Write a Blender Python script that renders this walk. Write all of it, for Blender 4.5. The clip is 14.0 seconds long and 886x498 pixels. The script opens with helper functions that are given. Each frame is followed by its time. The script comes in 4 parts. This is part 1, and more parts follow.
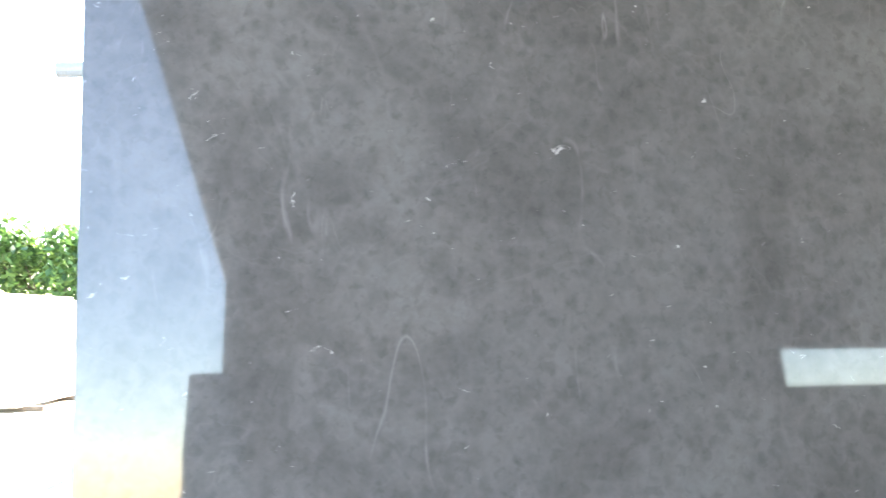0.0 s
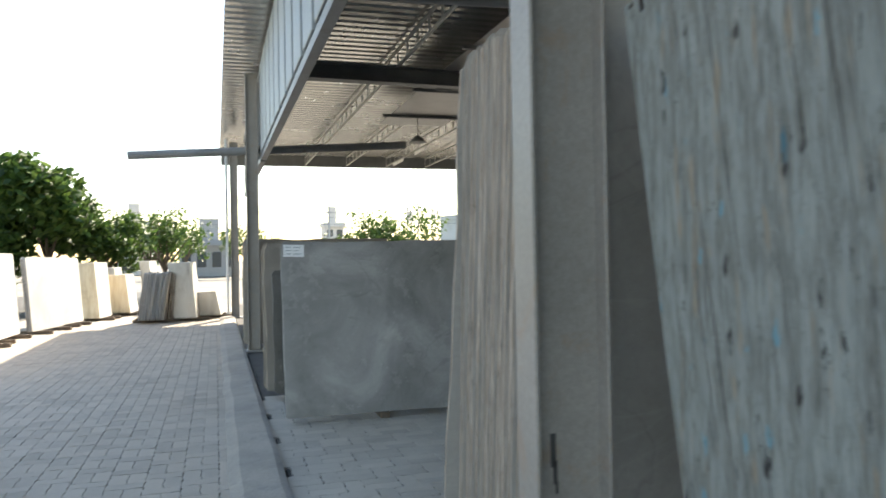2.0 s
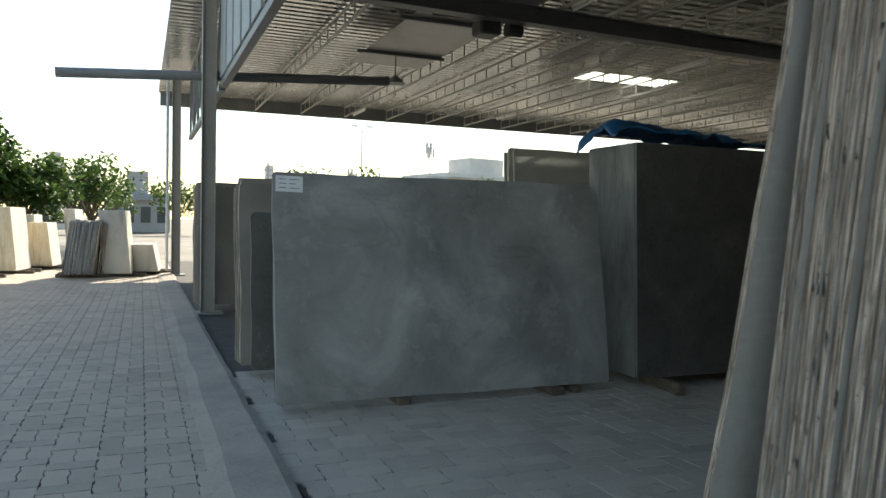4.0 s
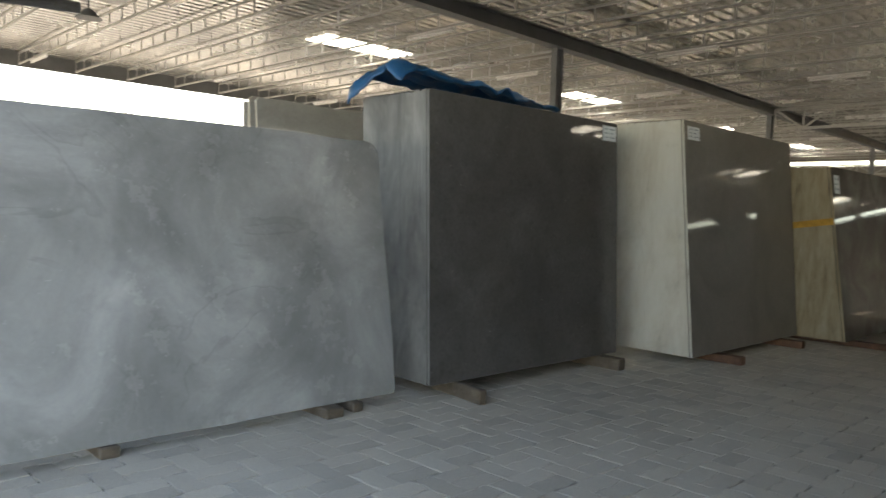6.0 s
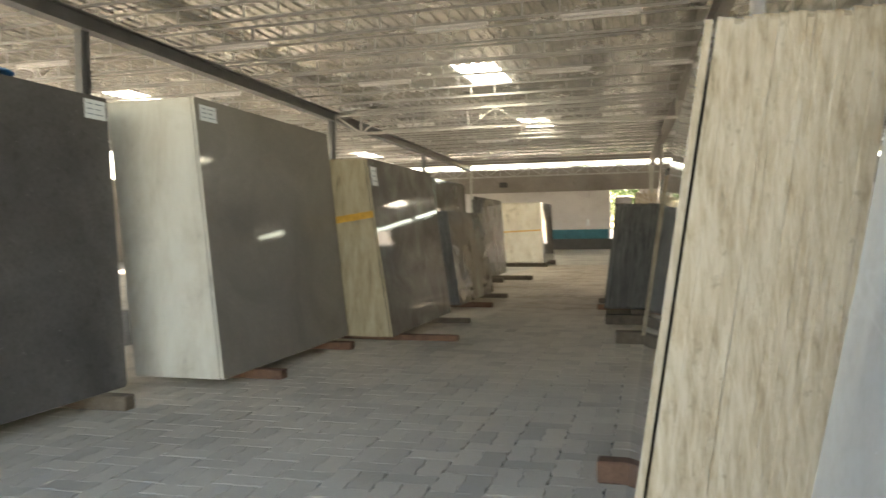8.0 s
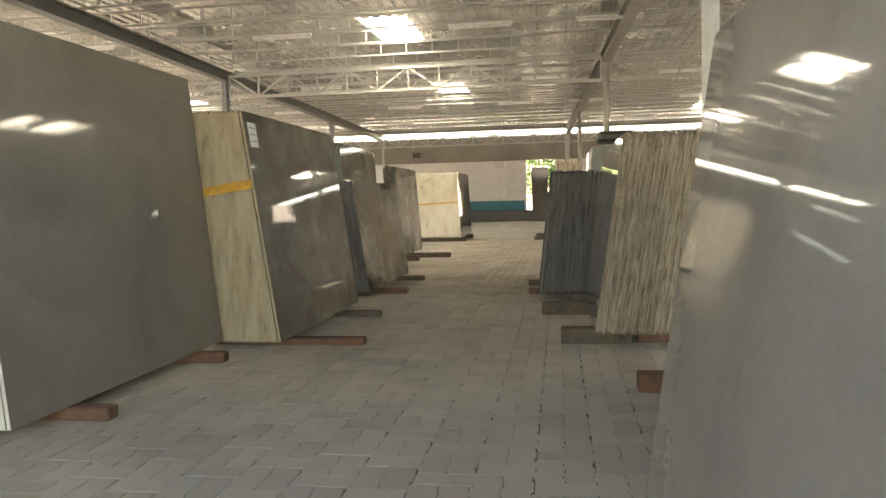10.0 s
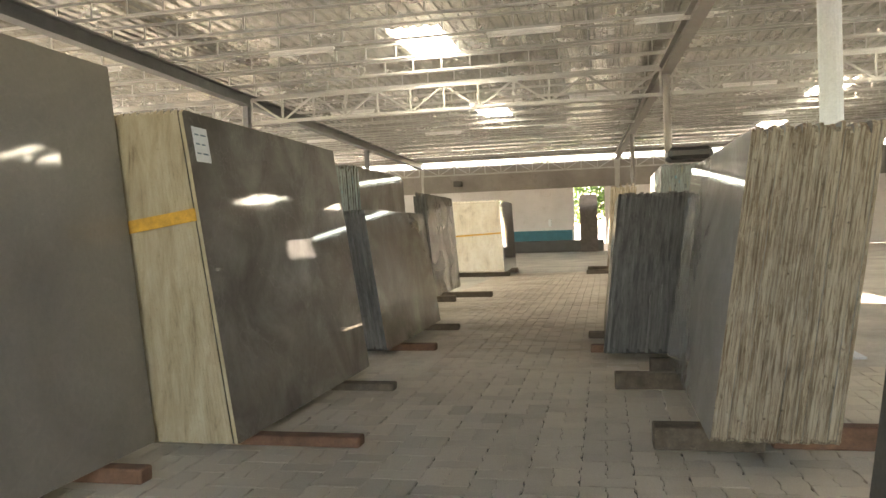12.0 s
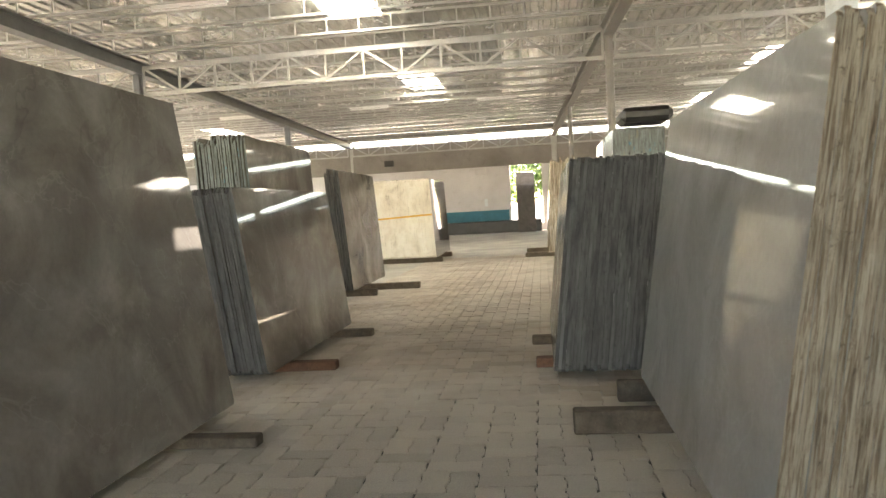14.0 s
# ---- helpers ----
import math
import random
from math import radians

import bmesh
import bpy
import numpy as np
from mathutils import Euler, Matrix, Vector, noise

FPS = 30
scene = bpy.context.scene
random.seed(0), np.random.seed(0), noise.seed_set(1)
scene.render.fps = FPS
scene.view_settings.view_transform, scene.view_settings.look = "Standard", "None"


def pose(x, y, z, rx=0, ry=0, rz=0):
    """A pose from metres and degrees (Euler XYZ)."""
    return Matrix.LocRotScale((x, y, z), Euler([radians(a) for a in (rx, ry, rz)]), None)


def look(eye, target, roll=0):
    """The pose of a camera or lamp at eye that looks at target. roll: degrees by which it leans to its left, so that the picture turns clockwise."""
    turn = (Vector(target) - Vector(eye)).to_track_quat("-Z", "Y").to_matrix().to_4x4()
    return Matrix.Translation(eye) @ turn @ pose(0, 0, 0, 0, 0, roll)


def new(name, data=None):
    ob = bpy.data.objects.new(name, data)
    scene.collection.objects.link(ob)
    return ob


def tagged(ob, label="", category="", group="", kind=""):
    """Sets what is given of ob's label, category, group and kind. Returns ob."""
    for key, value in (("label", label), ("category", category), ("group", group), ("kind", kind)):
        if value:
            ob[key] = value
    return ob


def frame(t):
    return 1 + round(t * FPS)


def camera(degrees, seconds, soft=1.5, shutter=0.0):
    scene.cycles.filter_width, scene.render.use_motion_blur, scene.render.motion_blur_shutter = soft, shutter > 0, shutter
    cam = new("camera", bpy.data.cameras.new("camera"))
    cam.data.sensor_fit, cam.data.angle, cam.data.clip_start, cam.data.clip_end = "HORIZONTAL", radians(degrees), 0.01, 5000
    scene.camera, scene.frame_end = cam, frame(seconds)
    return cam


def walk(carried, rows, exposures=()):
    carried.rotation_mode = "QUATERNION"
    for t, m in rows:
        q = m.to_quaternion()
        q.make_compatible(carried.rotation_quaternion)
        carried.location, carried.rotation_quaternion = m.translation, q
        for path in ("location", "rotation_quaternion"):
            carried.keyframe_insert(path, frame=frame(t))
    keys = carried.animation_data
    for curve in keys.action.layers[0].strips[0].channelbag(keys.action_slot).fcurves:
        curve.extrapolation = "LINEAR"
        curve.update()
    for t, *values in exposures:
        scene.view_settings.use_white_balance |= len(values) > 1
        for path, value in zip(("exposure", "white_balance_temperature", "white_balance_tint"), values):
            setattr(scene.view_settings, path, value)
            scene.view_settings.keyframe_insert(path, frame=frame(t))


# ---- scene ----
cam = camera(61.5, 14.0, soft=1.5, shutter=0.2)
PATH = [
    (0, (7.939, 0.969, 1.405), (5.955, 1.135, 1.586), -0.9),
    (0.5, (7.856, 0.507, 1.43), (5.916, 0.962, 1.602), -1.4),
    (1, (7.598, 0.173, 1.447), (5.743, 0.892, 1.657), -0.2),
    (1.5, (7.308, -0.163, 1.505), (5.49, 0.651, 1.69), -3.6),
    (2, (7.14, -0.607, 1.566), (5.227, -0.023, 1.585), -1.0),
    (2.5, (6.623, -0.828, 1.58), (4.694, -0.304, 1.525), 1.2),
    (3, (6.159, -0.97, 1.508), (4.265, -0.328, 1.484), 2.2),
    (5.5, (4.02, -0.54, 1.3), (2.303, 0.463, 1.097), 0.2),
    (6, (3.726, -0.4, 1.269), (2.288, 0.987, 1.171), 2.1),
    (6.5, (3.664, -0.219, 1.212), (2.351, 1.287, 1.116), 1.2),
    (7, (3.564, 0.193, 1.192), (2.397, 1.813, 1.077), -2.7),
    (7.5, (3.632, 0.457, 1.169), (2.649, 2.197, 1.083), -3.4),
    (8, (3.64, 0.866, 1.154), (3.104, 2.792, 1.102), -0.9),
    (8.2, (3.643, 0.922, 1.153), (3.24, 2.877, 1.029), -1.3),
    (10.5, (3.201, 2.945, 1.172), (2.898, 4.918, 1.042), -1.6),
    (11, (3.152, 3.379, 1.2), (2.819, 5.348, 1.092), -3.0),
    (11.5, (3.148, 3.883, 1.204), (2.685, 5.828, 1.16), -4.5),
    (12, (3.085, 4.353, 1.186), (2.658, 6.306, 1.139), -2.0),
    (12.5, (3.045, 4.768, 1.176), (2.649, 6.728, 1.156), -3.5),
    (13, (3.068, 5.194, 1.165), (2.699, 7.158, 1.075), -4.2),
    (13.5, (3.012, 5.642, 1.176), (2.79, 7.629, 1.102), -1.4),
    (14, (3.01, 6.091, 1.17), (2.743, 8.071, 1.067), -3.2),
]
LIGHT = [(0, 4.15, 6600, 12), (0.5, 3.6, 7000, 13), (1.0, 3.1, 7100, 12), (1.5, 2.4, 7300, 13), (2.0, 1.5, 7200, 12), (2.5, 0.7, 6300, 4), (3.0, 0.5, 6450, 3), (5.5, 2.05, 7800, 17), (6.0, 2.4, 7600, 16), (6.5, 2.75, 7600, 16),
         (7.0, 3.05, 7700, 16), (7.5, 3.35, 7900, 16), (8.0, 3.42, 8000, 16), (10.5, 3.75, 8250, 18), (12.0, 3.85, 7950, 18), (14.0, 4.07, 7650, 18)]
walk(cam, [(t, look(eye, target, roll)) for t, eye, target, roll in PATH], LIGHT)

# ---- world, sun, exposure ----
world = bpy.data.worlds.new("sky")
scene.world = world
world.use_nodes = True
wn = world.node_tree
sky = wn.nodes.new("ShaderNodeTexSky")
sky.sky_type = 'NISHITA'
sky.sun_disc = False
SUN_DIR = Vector((-0.9, 0.45, 0.66)).normalized()
sky.sun_elevation = math.asin(SUN_DIR.z)
sky.sun_rotation = math.atan2(SUN_DIR.x, SUN_DIR.y)
sky.dust_density = 0.25
sky.air_density = 1.2
wn.links.new(sky.outputs[0], wn.nodes["Background"].inputs[0])
wn.nodes["Background"].inputs[1].default_value = 0.13
sun = new("sun", bpy.data.lights.new("sun", "SUN"))
sun.data.energy = 5.0
sun.data.angle = radians(0.6)
sun.data.color = (1.0, 0.93, 0.82)
sun.matrix_world = look(SUN_DIR * 60, (0, 0, 0))


# ---- materials ----
def material(name, rough=0.6, metal=0.0):
    m = bpy.data.materials.new(name)
    m.use_nodes = True
    b = m.node_tree.nodes["Principled BSDF"]
    b.inputs["Roughness"].default_value = rough
    b.inputs["Metallic"].default_value = metal
    return m, m.node_tree, b


def coords(nt, scale=(1, 1, 1), world_space=False):
    tc = nt.nodes.new("ShaderNodeTexCoord")
    mp = nt.nodes.new("ShaderNodeMapping")
    mp.inputs["Scale"].default_value = scale
    if world_space:
        g = nt.nodes.new("ShaderNodeNewGeometry")
        nt.links.new(g.outputs["Position"], mp.inputs["Vector"])
    else:
        info = nt.nodes.new("ShaderNodeObjectInfo")
        mul = nt.nodes.new("ShaderNodeMath")
        mul.operation = 'MULTIPLY'
        mul.inputs[1].default_value = 37.0
        nt.links.new(info.outputs["Random"], mul.inputs[0])
        add = nt.nodes.new("ShaderNodeVectorMath")
        add.operation = 'ADD'
        nt.links.new(tc.outputs["Object"], add.inputs[0])
        nt.links.new(mul.outputs[0], add.inputs[1])
        nt.links.new(add.outputs[0], mp.inputs["Vector"])
    return mp.outputs[0]


def noise_tex(nt, vec, scale, detail=6.0, rough=0.6, dist=0.0):
    n = nt.nodes.new("ShaderNodeTexNoise")
    n.inputs["Scale"].default_value = scale
    n.inputs["Detail"].default_value = detail
    n.inputs["Roughness"].default_value = rough
    n.inputs["Distortion"].default_value = dist
    nt.links.new(vec, n.inputs["Vector"])
    return n.outputs["Fac"]


def ramp(nt, fac, stops):
    r = nt.nodes.new("ShaderNodeValToRGB")
    e = r.color_ramp.elements
    while len(e) < len(stops):
        e.new(0.5)
    for el, (p, c) in zip(e, stops):
        el.position = p
        el.color = (*c, 1) if len(c) == 3 else c
    nt.links.new(fac, r.inputs[0])
    return r.outputs[0]


def mix(nt, fac, a, b, mode='MIX'):
    m = nt.nodes.new("ShaderNodeMix")
    m.data_type = 'RGBA'
    m.blend_type = mode
    for sock, v in ((m.inputs[0], fac), (m.inputs[6], a), (m.inputs[7], b)):
        if isinstance(v, (int, float)):
            sock.default_value = v
        elif isinstance(v, tuple):
            sock.default_value = (*v, 1)
        else:
            nt.links.new(v, sock)
    return m.outputs[2]


def bump(nt, bsdf, height, strength, distance=0.01):
    b = nt.nodes.new("ShaderNodeBump")
    b.inputs["Strength"].default_value = strength
    b.inputs["Distance"].default_value = distance
    nt.links.new(height, b.inputs["Height"])
    nt.links.new(b.outputs[0], bsdf.inputs["Normal"])


def rough_range(nt, bsdf, fac, lo, hi):
    r = nt.nodes.new("ShaderNodeMapRange")
    r.inputs["To Min"].default_value = lo
    r.inputs["To Max"].default_value = hi
    nt.links.new(fac, r.inputs[0])
    nt.links.new(r.outputs[0], bsdf.inputs["Roughness"])


def tone(c, k):
    return tuple(min(1.0, v * k) for v in c)


def marble(name, base, dark, light, scale=1.6, rough=0.12, speck=0.5, veins=0.4, grain=0.55, spots=0.15, streak=1.0, blot=0.5, swirl=0.8, smoke=0.0, pebbles=0.0, scratch=0.0):
    """Polished stone with clouds, fine mottling, pale flecks and thin veins. swirl: how far the clouds are drawn out; smoke: dark wisps;
    pebbles: dark rounded inclusions; scratch: long pale hairlines."""
    m, nt, b = material(name, rough)
    v = coords(nt)
    sm = nt.nodes.new("ShaderNodeMapping")
    sm.inputs["Scale"].default_value = (1, streak, 1)
    sm.inputs["Rotation"].default_value = (0.5, 0, 0)
    nt.links.new(v, sm.inputs["Vector"])
    cloud = noise_tex(nt, sm.outputs[0], scale, 6, 0.58, swirl)
    c = ramp(nt, cloud, [(0.3, dark), (0.5, base), (0.72, light)])
    fine = noise_tex(nt, v, 38, 6, 0.7)
    c = mix(nt, grain, c, ramp(nt, fine, [(0.32, (0.35, 0.35, 0.35)), (0.6, (0.62, 0.62, 0.62))]), 'OVERLAY')
    blots = noise_tex(nt, v, 9, 3, 0.6, 0.4)
    c = mix(nt, ramp(nt, blots, [(0.6, (0, 0, 0)), (0.72, (blot,) * 3)]), c, tone(dark, 0.75))
    if smoke:
        wisp = noise_tex(nt, sm.outputs[0], scale * 0.75, 4, 0.5, 2.6)
        line = ramp(nt, wisp, [(0.47, (0, 0, 0)), (0.5, (smoke,) * 3), (0.512, (0, 0, 0))])
        where = ramp(nt, noise_tex(nt, v, 1.3, 2, 0.5), [(0.47, (0, 0, 0)), (0.6, (1, 1, 1))])
        c = mix(nt, mix(nt, 1.0, line, where, 'MULTIPLY'), c, tone(dark, 0.6))
    if pebbles:
        warp = nt.nodes.new("ShaderNodeVectorMath")
        warp.operation = 'MULTIPLY_ADD'
        wn_ = nt.nodes.new("ShaderNodeTexNoise")
        wn_.inputs["Scale"].default_value = 30
        nt.links.new(v, wn_.inputs["Vector"])
        warp.inputs[1].default_value = (0.035, 0.035, 0.035)
        nt.links.new(wn_.outputs["Color"], warp.inputs[0])
        nt.links.new(v, warp.inputs[2])
        for size, cut in ((15, 0.72), (34, 0.62)):
            vor = nt.nodes.new("ShaderNodeTexVoronoi")
            vor.inputs["Scale"].default_value = size
            nt.links.new(warp.outputs[0], vor.inputs["Vector"])
            sep = nt.nodes.new("ShaderNodeSeparateColor")
            nt.links.new(vor.outputs["Color"], sep.inputs[0])
            pick = ramp(nt, sep.outputs[0], [(cut - 0.3, (0, 0, 0)), (cut + 0.3, (pebbles,) * 3)])
            core = ramp(nt, vor.outputs["Distance"], [(0.2, (1, 1, 1)), (0.6, (0, 0, 0))])
            c = mix(nt, mix(nt, 1.0, pick, core, 'MULTIPLY'), c, tone(dark, 0.62))
    vf = nt.nodes.new("ShaderNodeMapping")
    vf.inputs["Scale"].default_value = (1, 1, 1.9)
    vf.inputs["Rotation"].default_value = (0.35, 0, 0)
    nt.links.new(v, vf.inputs["Vector"])
    fl = ramp(nt, noise_tex(nt, vf.outputs[0], 24, 3, 0.6, 0.9), [(0.70, (0, 0, 0)), (0.75, (speck,) * 3)])
    pit = ramp(nt, noise_tex(nt, v, 52, 2, 0.5, 0.5), [(0.58, (0, 0, 0)), (0.66, (spots,) * 3)])
    c = mix(nt, pit, c, tone(dark, 0.55))
    c = mix(nt, fl, c, tone(light, 2.6))
    vein = noise_tex(nt, v, scale * 0.9, 5, 0.6, 0.6)
    line = ramp(nt, vein, [(0.492, (0, 0, 0)), (0.5, (veins * 0.5,) * 3), (0.508, (0, 0, 0))])
    c = mix(nt, line, c, tone(light, 1.7))
    if scratch:
        for turn, sc in ((0.5, 2.2), (-0.9, 3.1)):
            st = nt.nodes.new("ShaderNodeMapping")
            st.inputs["Scale"].default_value = (1, 1, 0.3)
            st.inputs["Rotation"].default_value = (turn, 0, 0)
            nt.links.new(v, st.inputs["Vector"])
            hair = ramp(nt, noise_tex(nt, st.outputs[0], sc, 3, 0.55, 0.5), [(0.4965, (0, 0, 0)), (0.5, (scratch,) * 3), (0.5035, (0, 0, 0))])
            some = ramp(nt, noise_tex(nt, v, 4.5, 3, 0.6), [(0.54, (0, 0, 0)), (0.64, (1, 1, 1))])
            c = mix(nt, mix(nt, 1.0, hair, some, 'MULTIPLY'), c, tone(light, 2.0))
    nt.links.new(c, b.inputs["Base Color"])
    rough_range(nt, b, noise_tex(nt, v, 3, 5, 0.7), rough * 0.55, rough * 1.9)
    return m


def sawn(name, base, stain, pale, rough=0.85, vary=0.55, holes=0.7, run_scale=9, chipped=0.0, whole=False, stretch=0.22, streak=(0.27, 0.22, 0.16), blue_paint=False):
    """Raw sawn slab edges: vertical runs, grime and pale dust, each slab its own tone."""
    m, nt, b = material(name, rough)
    v = coords(nt, (1, 1, stretch), world_space=whole)
    run = noise_tex(nt, v, run_scale, 8, 0.75, 0.4)
    c = ramp(nt, run, [(0.28, tone(stain, 0.45)), (0.42, stain), (0.55, base), (0.75, pale)])
    info = nt.nodes.new("ShaderNodeObjectInfo")
    c = mix(nt, vary, c, ramp(nt, info.outputs["Random"], [(0, (0.18, 0.18, 0.18)), (0.25, (0.45, 0.45, 0.45)), (0.8, (0.55, 0.55, 0.55)), (1, (0.75, 0.75, 0.75))]), 'OVERLAY')
    v2 = coords(nt)
    grime = noise_tex(nt, v2, 26, 6, 0.7)
    c = mix(nt, ramp(nt, grime, [(0.6, (0, 0, 0)), (0.7, (holes, holes, holes))]), c, tone(stain, 0.4))
    blotch = noise_tex(nt, coords(nt, world_space=True), 3.2, 5, 0.65, 0.5)
    c = mix(nt, ramp(nt, blotch, [(0.54, (0, 0, 0)), (0.7, (0.6, 0.6, 0.6))]), c, tone(stain, 0.9))
    if chipped:
        vw0 = coords(nt, (46, 46, 17), world_space=True)
        wob = nt.nodes.new("ShaderNodeTexNoise")
        wob.inputs["Scale"].default_value = 1.7
        nt.links.new(vw0, wob.inputs["Vector"])
        warp = nt.nodes.new("ShaderNodeVectorMath")
        warp.operation = 'MULTIPLY_ADD'
        warp.inputs[1].default_value = (1.3, 1.3, 1.3)
        nt.links.new(wob.outputs["Color"], warp.inputs[0])
        nt.links.new(vw0, warp.inputs[2])
        vw = warp.outputs[0]
        tan = noise_tex(nt, coords(nt, (1, 1, 0.12), world_space=True), 34, 4, 0.6, 0.3)
        c = mix(nt, ramp(nt, tan, [(0.6, (0, 0, 0)), (0.68, (chipped,) * 3)]), c, streak)
        vor = nt.nodes.new("ShaderNodeTexVoronoi")
        vor.inputs["Scale"].default_value = 1.0
        nt.links.new(vw, vor.inputs["Vector"])
        sep = nt.nodes.new("ShaderNodeSeparateColor")
        nt.links.new(vor.outputs["Color"], sep.inputs[0])
        dark = ramp(nt, sep.outputs[0], [(0.90, (0, 0, 0)), (0.96, (1, 1, 1))])
        core = ramp(nt, vor.outputs["Distance"], [(0.2, (1, 1, 1)), (0.5, (0, 0, 0))])
        c = mix(nt, mix(nt, 1.0, dark, core, 'MULTIPLY'), c, (0.02, 0.02, 0.022))
        blue = ramp(nt, sep.outputs[1], [(0.965, (0, 0, 0)), (0.975, (0.6, 0.6, 0.6))])
        c = mix(nt, mix(nt, 1.0, blue, core, 'MULTIPLY'), c, (0.08, 0.30, 0.42) if blue_paint else tone(stain, 0.5))
    nt.links.new(c, b.inputs["Base Color"])
    bump(nt, b, noise_tex(nt, v2, 90, 8, 0.8), 0.8, 0.006)
    return m


def plain(name, base, var=0.25, scale=3.0, rough=0.6, metal=0.0, fine=60, bumpy=0.15, world_space=True, dirt=None):
    m, nt, b = material(name, rough, metal)
    v = coords(nt, world_space=world_space)
    a = noise_tex(nt, v, scale, 5, 0.65)
    c = ramp(nt, a, [(0.3, tone(base, 1 - var)), (0.7, tone(base, 1 + var))])
    f = noise_tex(nt, v, fine, 5, 0.7)
    c = mix(nt, 0.35, c, ramp(nt, f, [(0.3, (0.3, 0.3, 0.3)), (0.7, (0.7, 0.7, 0.7))]), 'OVERLAY')
    if dirt:
        d = noise_tex(nt, v, scale * 2.7, 8, 0.75, 0.6)
        c = mix(nt, ramp(nt, d, [(0.55, (0, 0, 0)), (0.68, (0.8, 0.8, 0.8))]), c, dirt)
    nt.links.new(c, b.inputs["Base Color"])
    if bumpy:
        bump(nt, b, f, bumpy, 0.005)
    rough_range(nt, b, a, max(0.05, rough - 0.12), min(1, rough + 0.12))
    return m


def paver_mat(name, base, dusty):
    m, nt, b = material(name, 0.9)
    v = coords(nt, world_space=True)
    info = nt.nodes.new("ShaderNodeObjectInfo")
    geo = nt.nodes.new("ShaderNodeNewGeometry")
    add = nt.nodes.new("ShaderNodeMath")
    add.operation = 'ADD'
    nt.links.new(info.outputs["Random"], add.inputs[0])
    nt.links.new(geo.outputs["Random Per Island"], add.inputs[1])
    fr = nt.nodes.new("ShaderNodeMath")
    fr.operation = 'FRACT'
    nt.links.new(add.outputs[0], fr.inputs[0])
    c = ramp(nt, fr.outputs[0], [(0, tone(base, 0.84)), (0.5, base), (1, tone(base, 1.14))])
    big = noise_tex(nt, v, 0.8, 5, 0.65)
    c = mix(nt, ramp(nt, big, [(0.42, (0, 0, 0)), (0.66, (0.8, 0.8, 0.8))]), c, dusty)
    fine = noise_tex(nt, v, 110, 6, 0.8)
    c = mix(nt, 0.5, c, ramp(nt, fine, [(0.3, (0.3, 0.3, 0.3)), (0.7, (0.68, 0.68, 0.68))]), 'OVERLAY')
    nt.links.new(c, b.inputs["Base Color"])
    bump(nt, b, fine, 0.4, 0.004)
    return m


# polished faces
M_BROWN = marble("brown_grey_marble", (0.118, 0.104, 0.099), (0.085, 0.075, 0.071), (0.148, 0.131, 0.124), 2.0, 0.03, 0.85, 0.15, 0.35, 0.2, blot=0.3, swirl=1.2, pebbles=0.3, scratch=0.3)
M_GREY = marble("cloudy_grey_marble", (0.27, 0.274, 0.276), (0.18, 0.182, 0.184), (0.45, 0.457, 0.46), 1.3, 0.2, 0.2, 0.08, 0.1, 0.03, 1.0, 0.12, 0.55, 0.22)
M_DARK = marble("dark_grey_marble", (0.098, 0.094, 0.092), (0.077, 0.074, 0.072), (0.124, 0.12, 0.117), 1.6, 0.03, 0.7, 0.1, 0.3, 0.1, blot=0.15, pebbles=0.35)
M_BEIGE = marble("warm_beige_marble", (0.235, 0.218, 0.195), (0.2, 0.185, 0.165), (0.272, 0.253, 0.228), 0.9, 0.035, 0.1, 0.1, 0.15, 0.05, blot=0.1, swirl=1.4)
M_TAUPE = marble("veined_taupe_marble", (0.17, 0.156, 0.137), (0.10, 0.091, 0.08), (0.27, 0.256, 0.232), 1.7, 0.03, 0.05, 0.25, 0.15, 0.05, 1.0, 0.1, 0.6, 0.3)
M_GRAPH = marble("graphite_marble", (0.095, 0.095, 0.09), (0.08, 0.08, 0.076), (0.115, 0.115, 0.11), 1.0, 0.2, 0.03, 0.1, 0.4)
M_PALE = marble("pale_grey_marble", (0.38, 0.375, 0.36), (0.32, 0.315, 0.30), (0.45, 0.445, 0.43), 1.2, 0.035, 0.1, 0.15, 0.15, 0.05, blot=0.12, swirl=1.6, smoke=0.25)
M_WHITE = marble("white_marble", (0.80, 0.78, 0.74), (0.72, 0.70, 0.66), (0.86, 0.85, 0.82), 1.0, 0.3, 0.1, 0.2, 0.15)
# sawn edges
E_AQUA = sawn("pale_aqua_sawn_edge", (0.225, 0.255, 0.255), (0.15, 0.163, 0.157), (0.29, 0.325, 0.325), vary=0.1, holes=0.6, run_scale=44, chipped=0.65, stretch=0.13, whole=True, blue_paint=True)
E_ROUGH = sawn("weathered_sawn_edge", (0.46, 0.395, 0.335), (0.15, 0.11, 0.08), (0.74, 0.665, 0.585), run_scale=150, holes=0.9, vary=0.55, stretch=0.035, chipped=0.5, streak=(0.20, 0.14, 0.09))
E_STRAW = sawn("straw_sawn_edge", (0.53, 0.45, 0.33), (0.42, 0.335, 0.225), (0.62, 0.54, 0.42), vary=0.06, holes=0.45, run_scale=46, whole=True, stretch=0.14)
E_CREAM = sawn("cream_sawn_edge", (0.62, 0.60, 0.54), (0.55, 0.52, 0.455), (0.68, 0.665, 0.61), vary=0.03, holes=0.08, run_scale=3, whole=True, stretch=0.3)
E_YELLOW = sawn("yellowed_sawn_edge", (0.41, 0.35, 0.245), (0.34, 0.28, 0.185), (0.47, 0.415, 0.31), vary=0.06, holes=0.4, run_scale=14, whole=True, stretch=0.16)
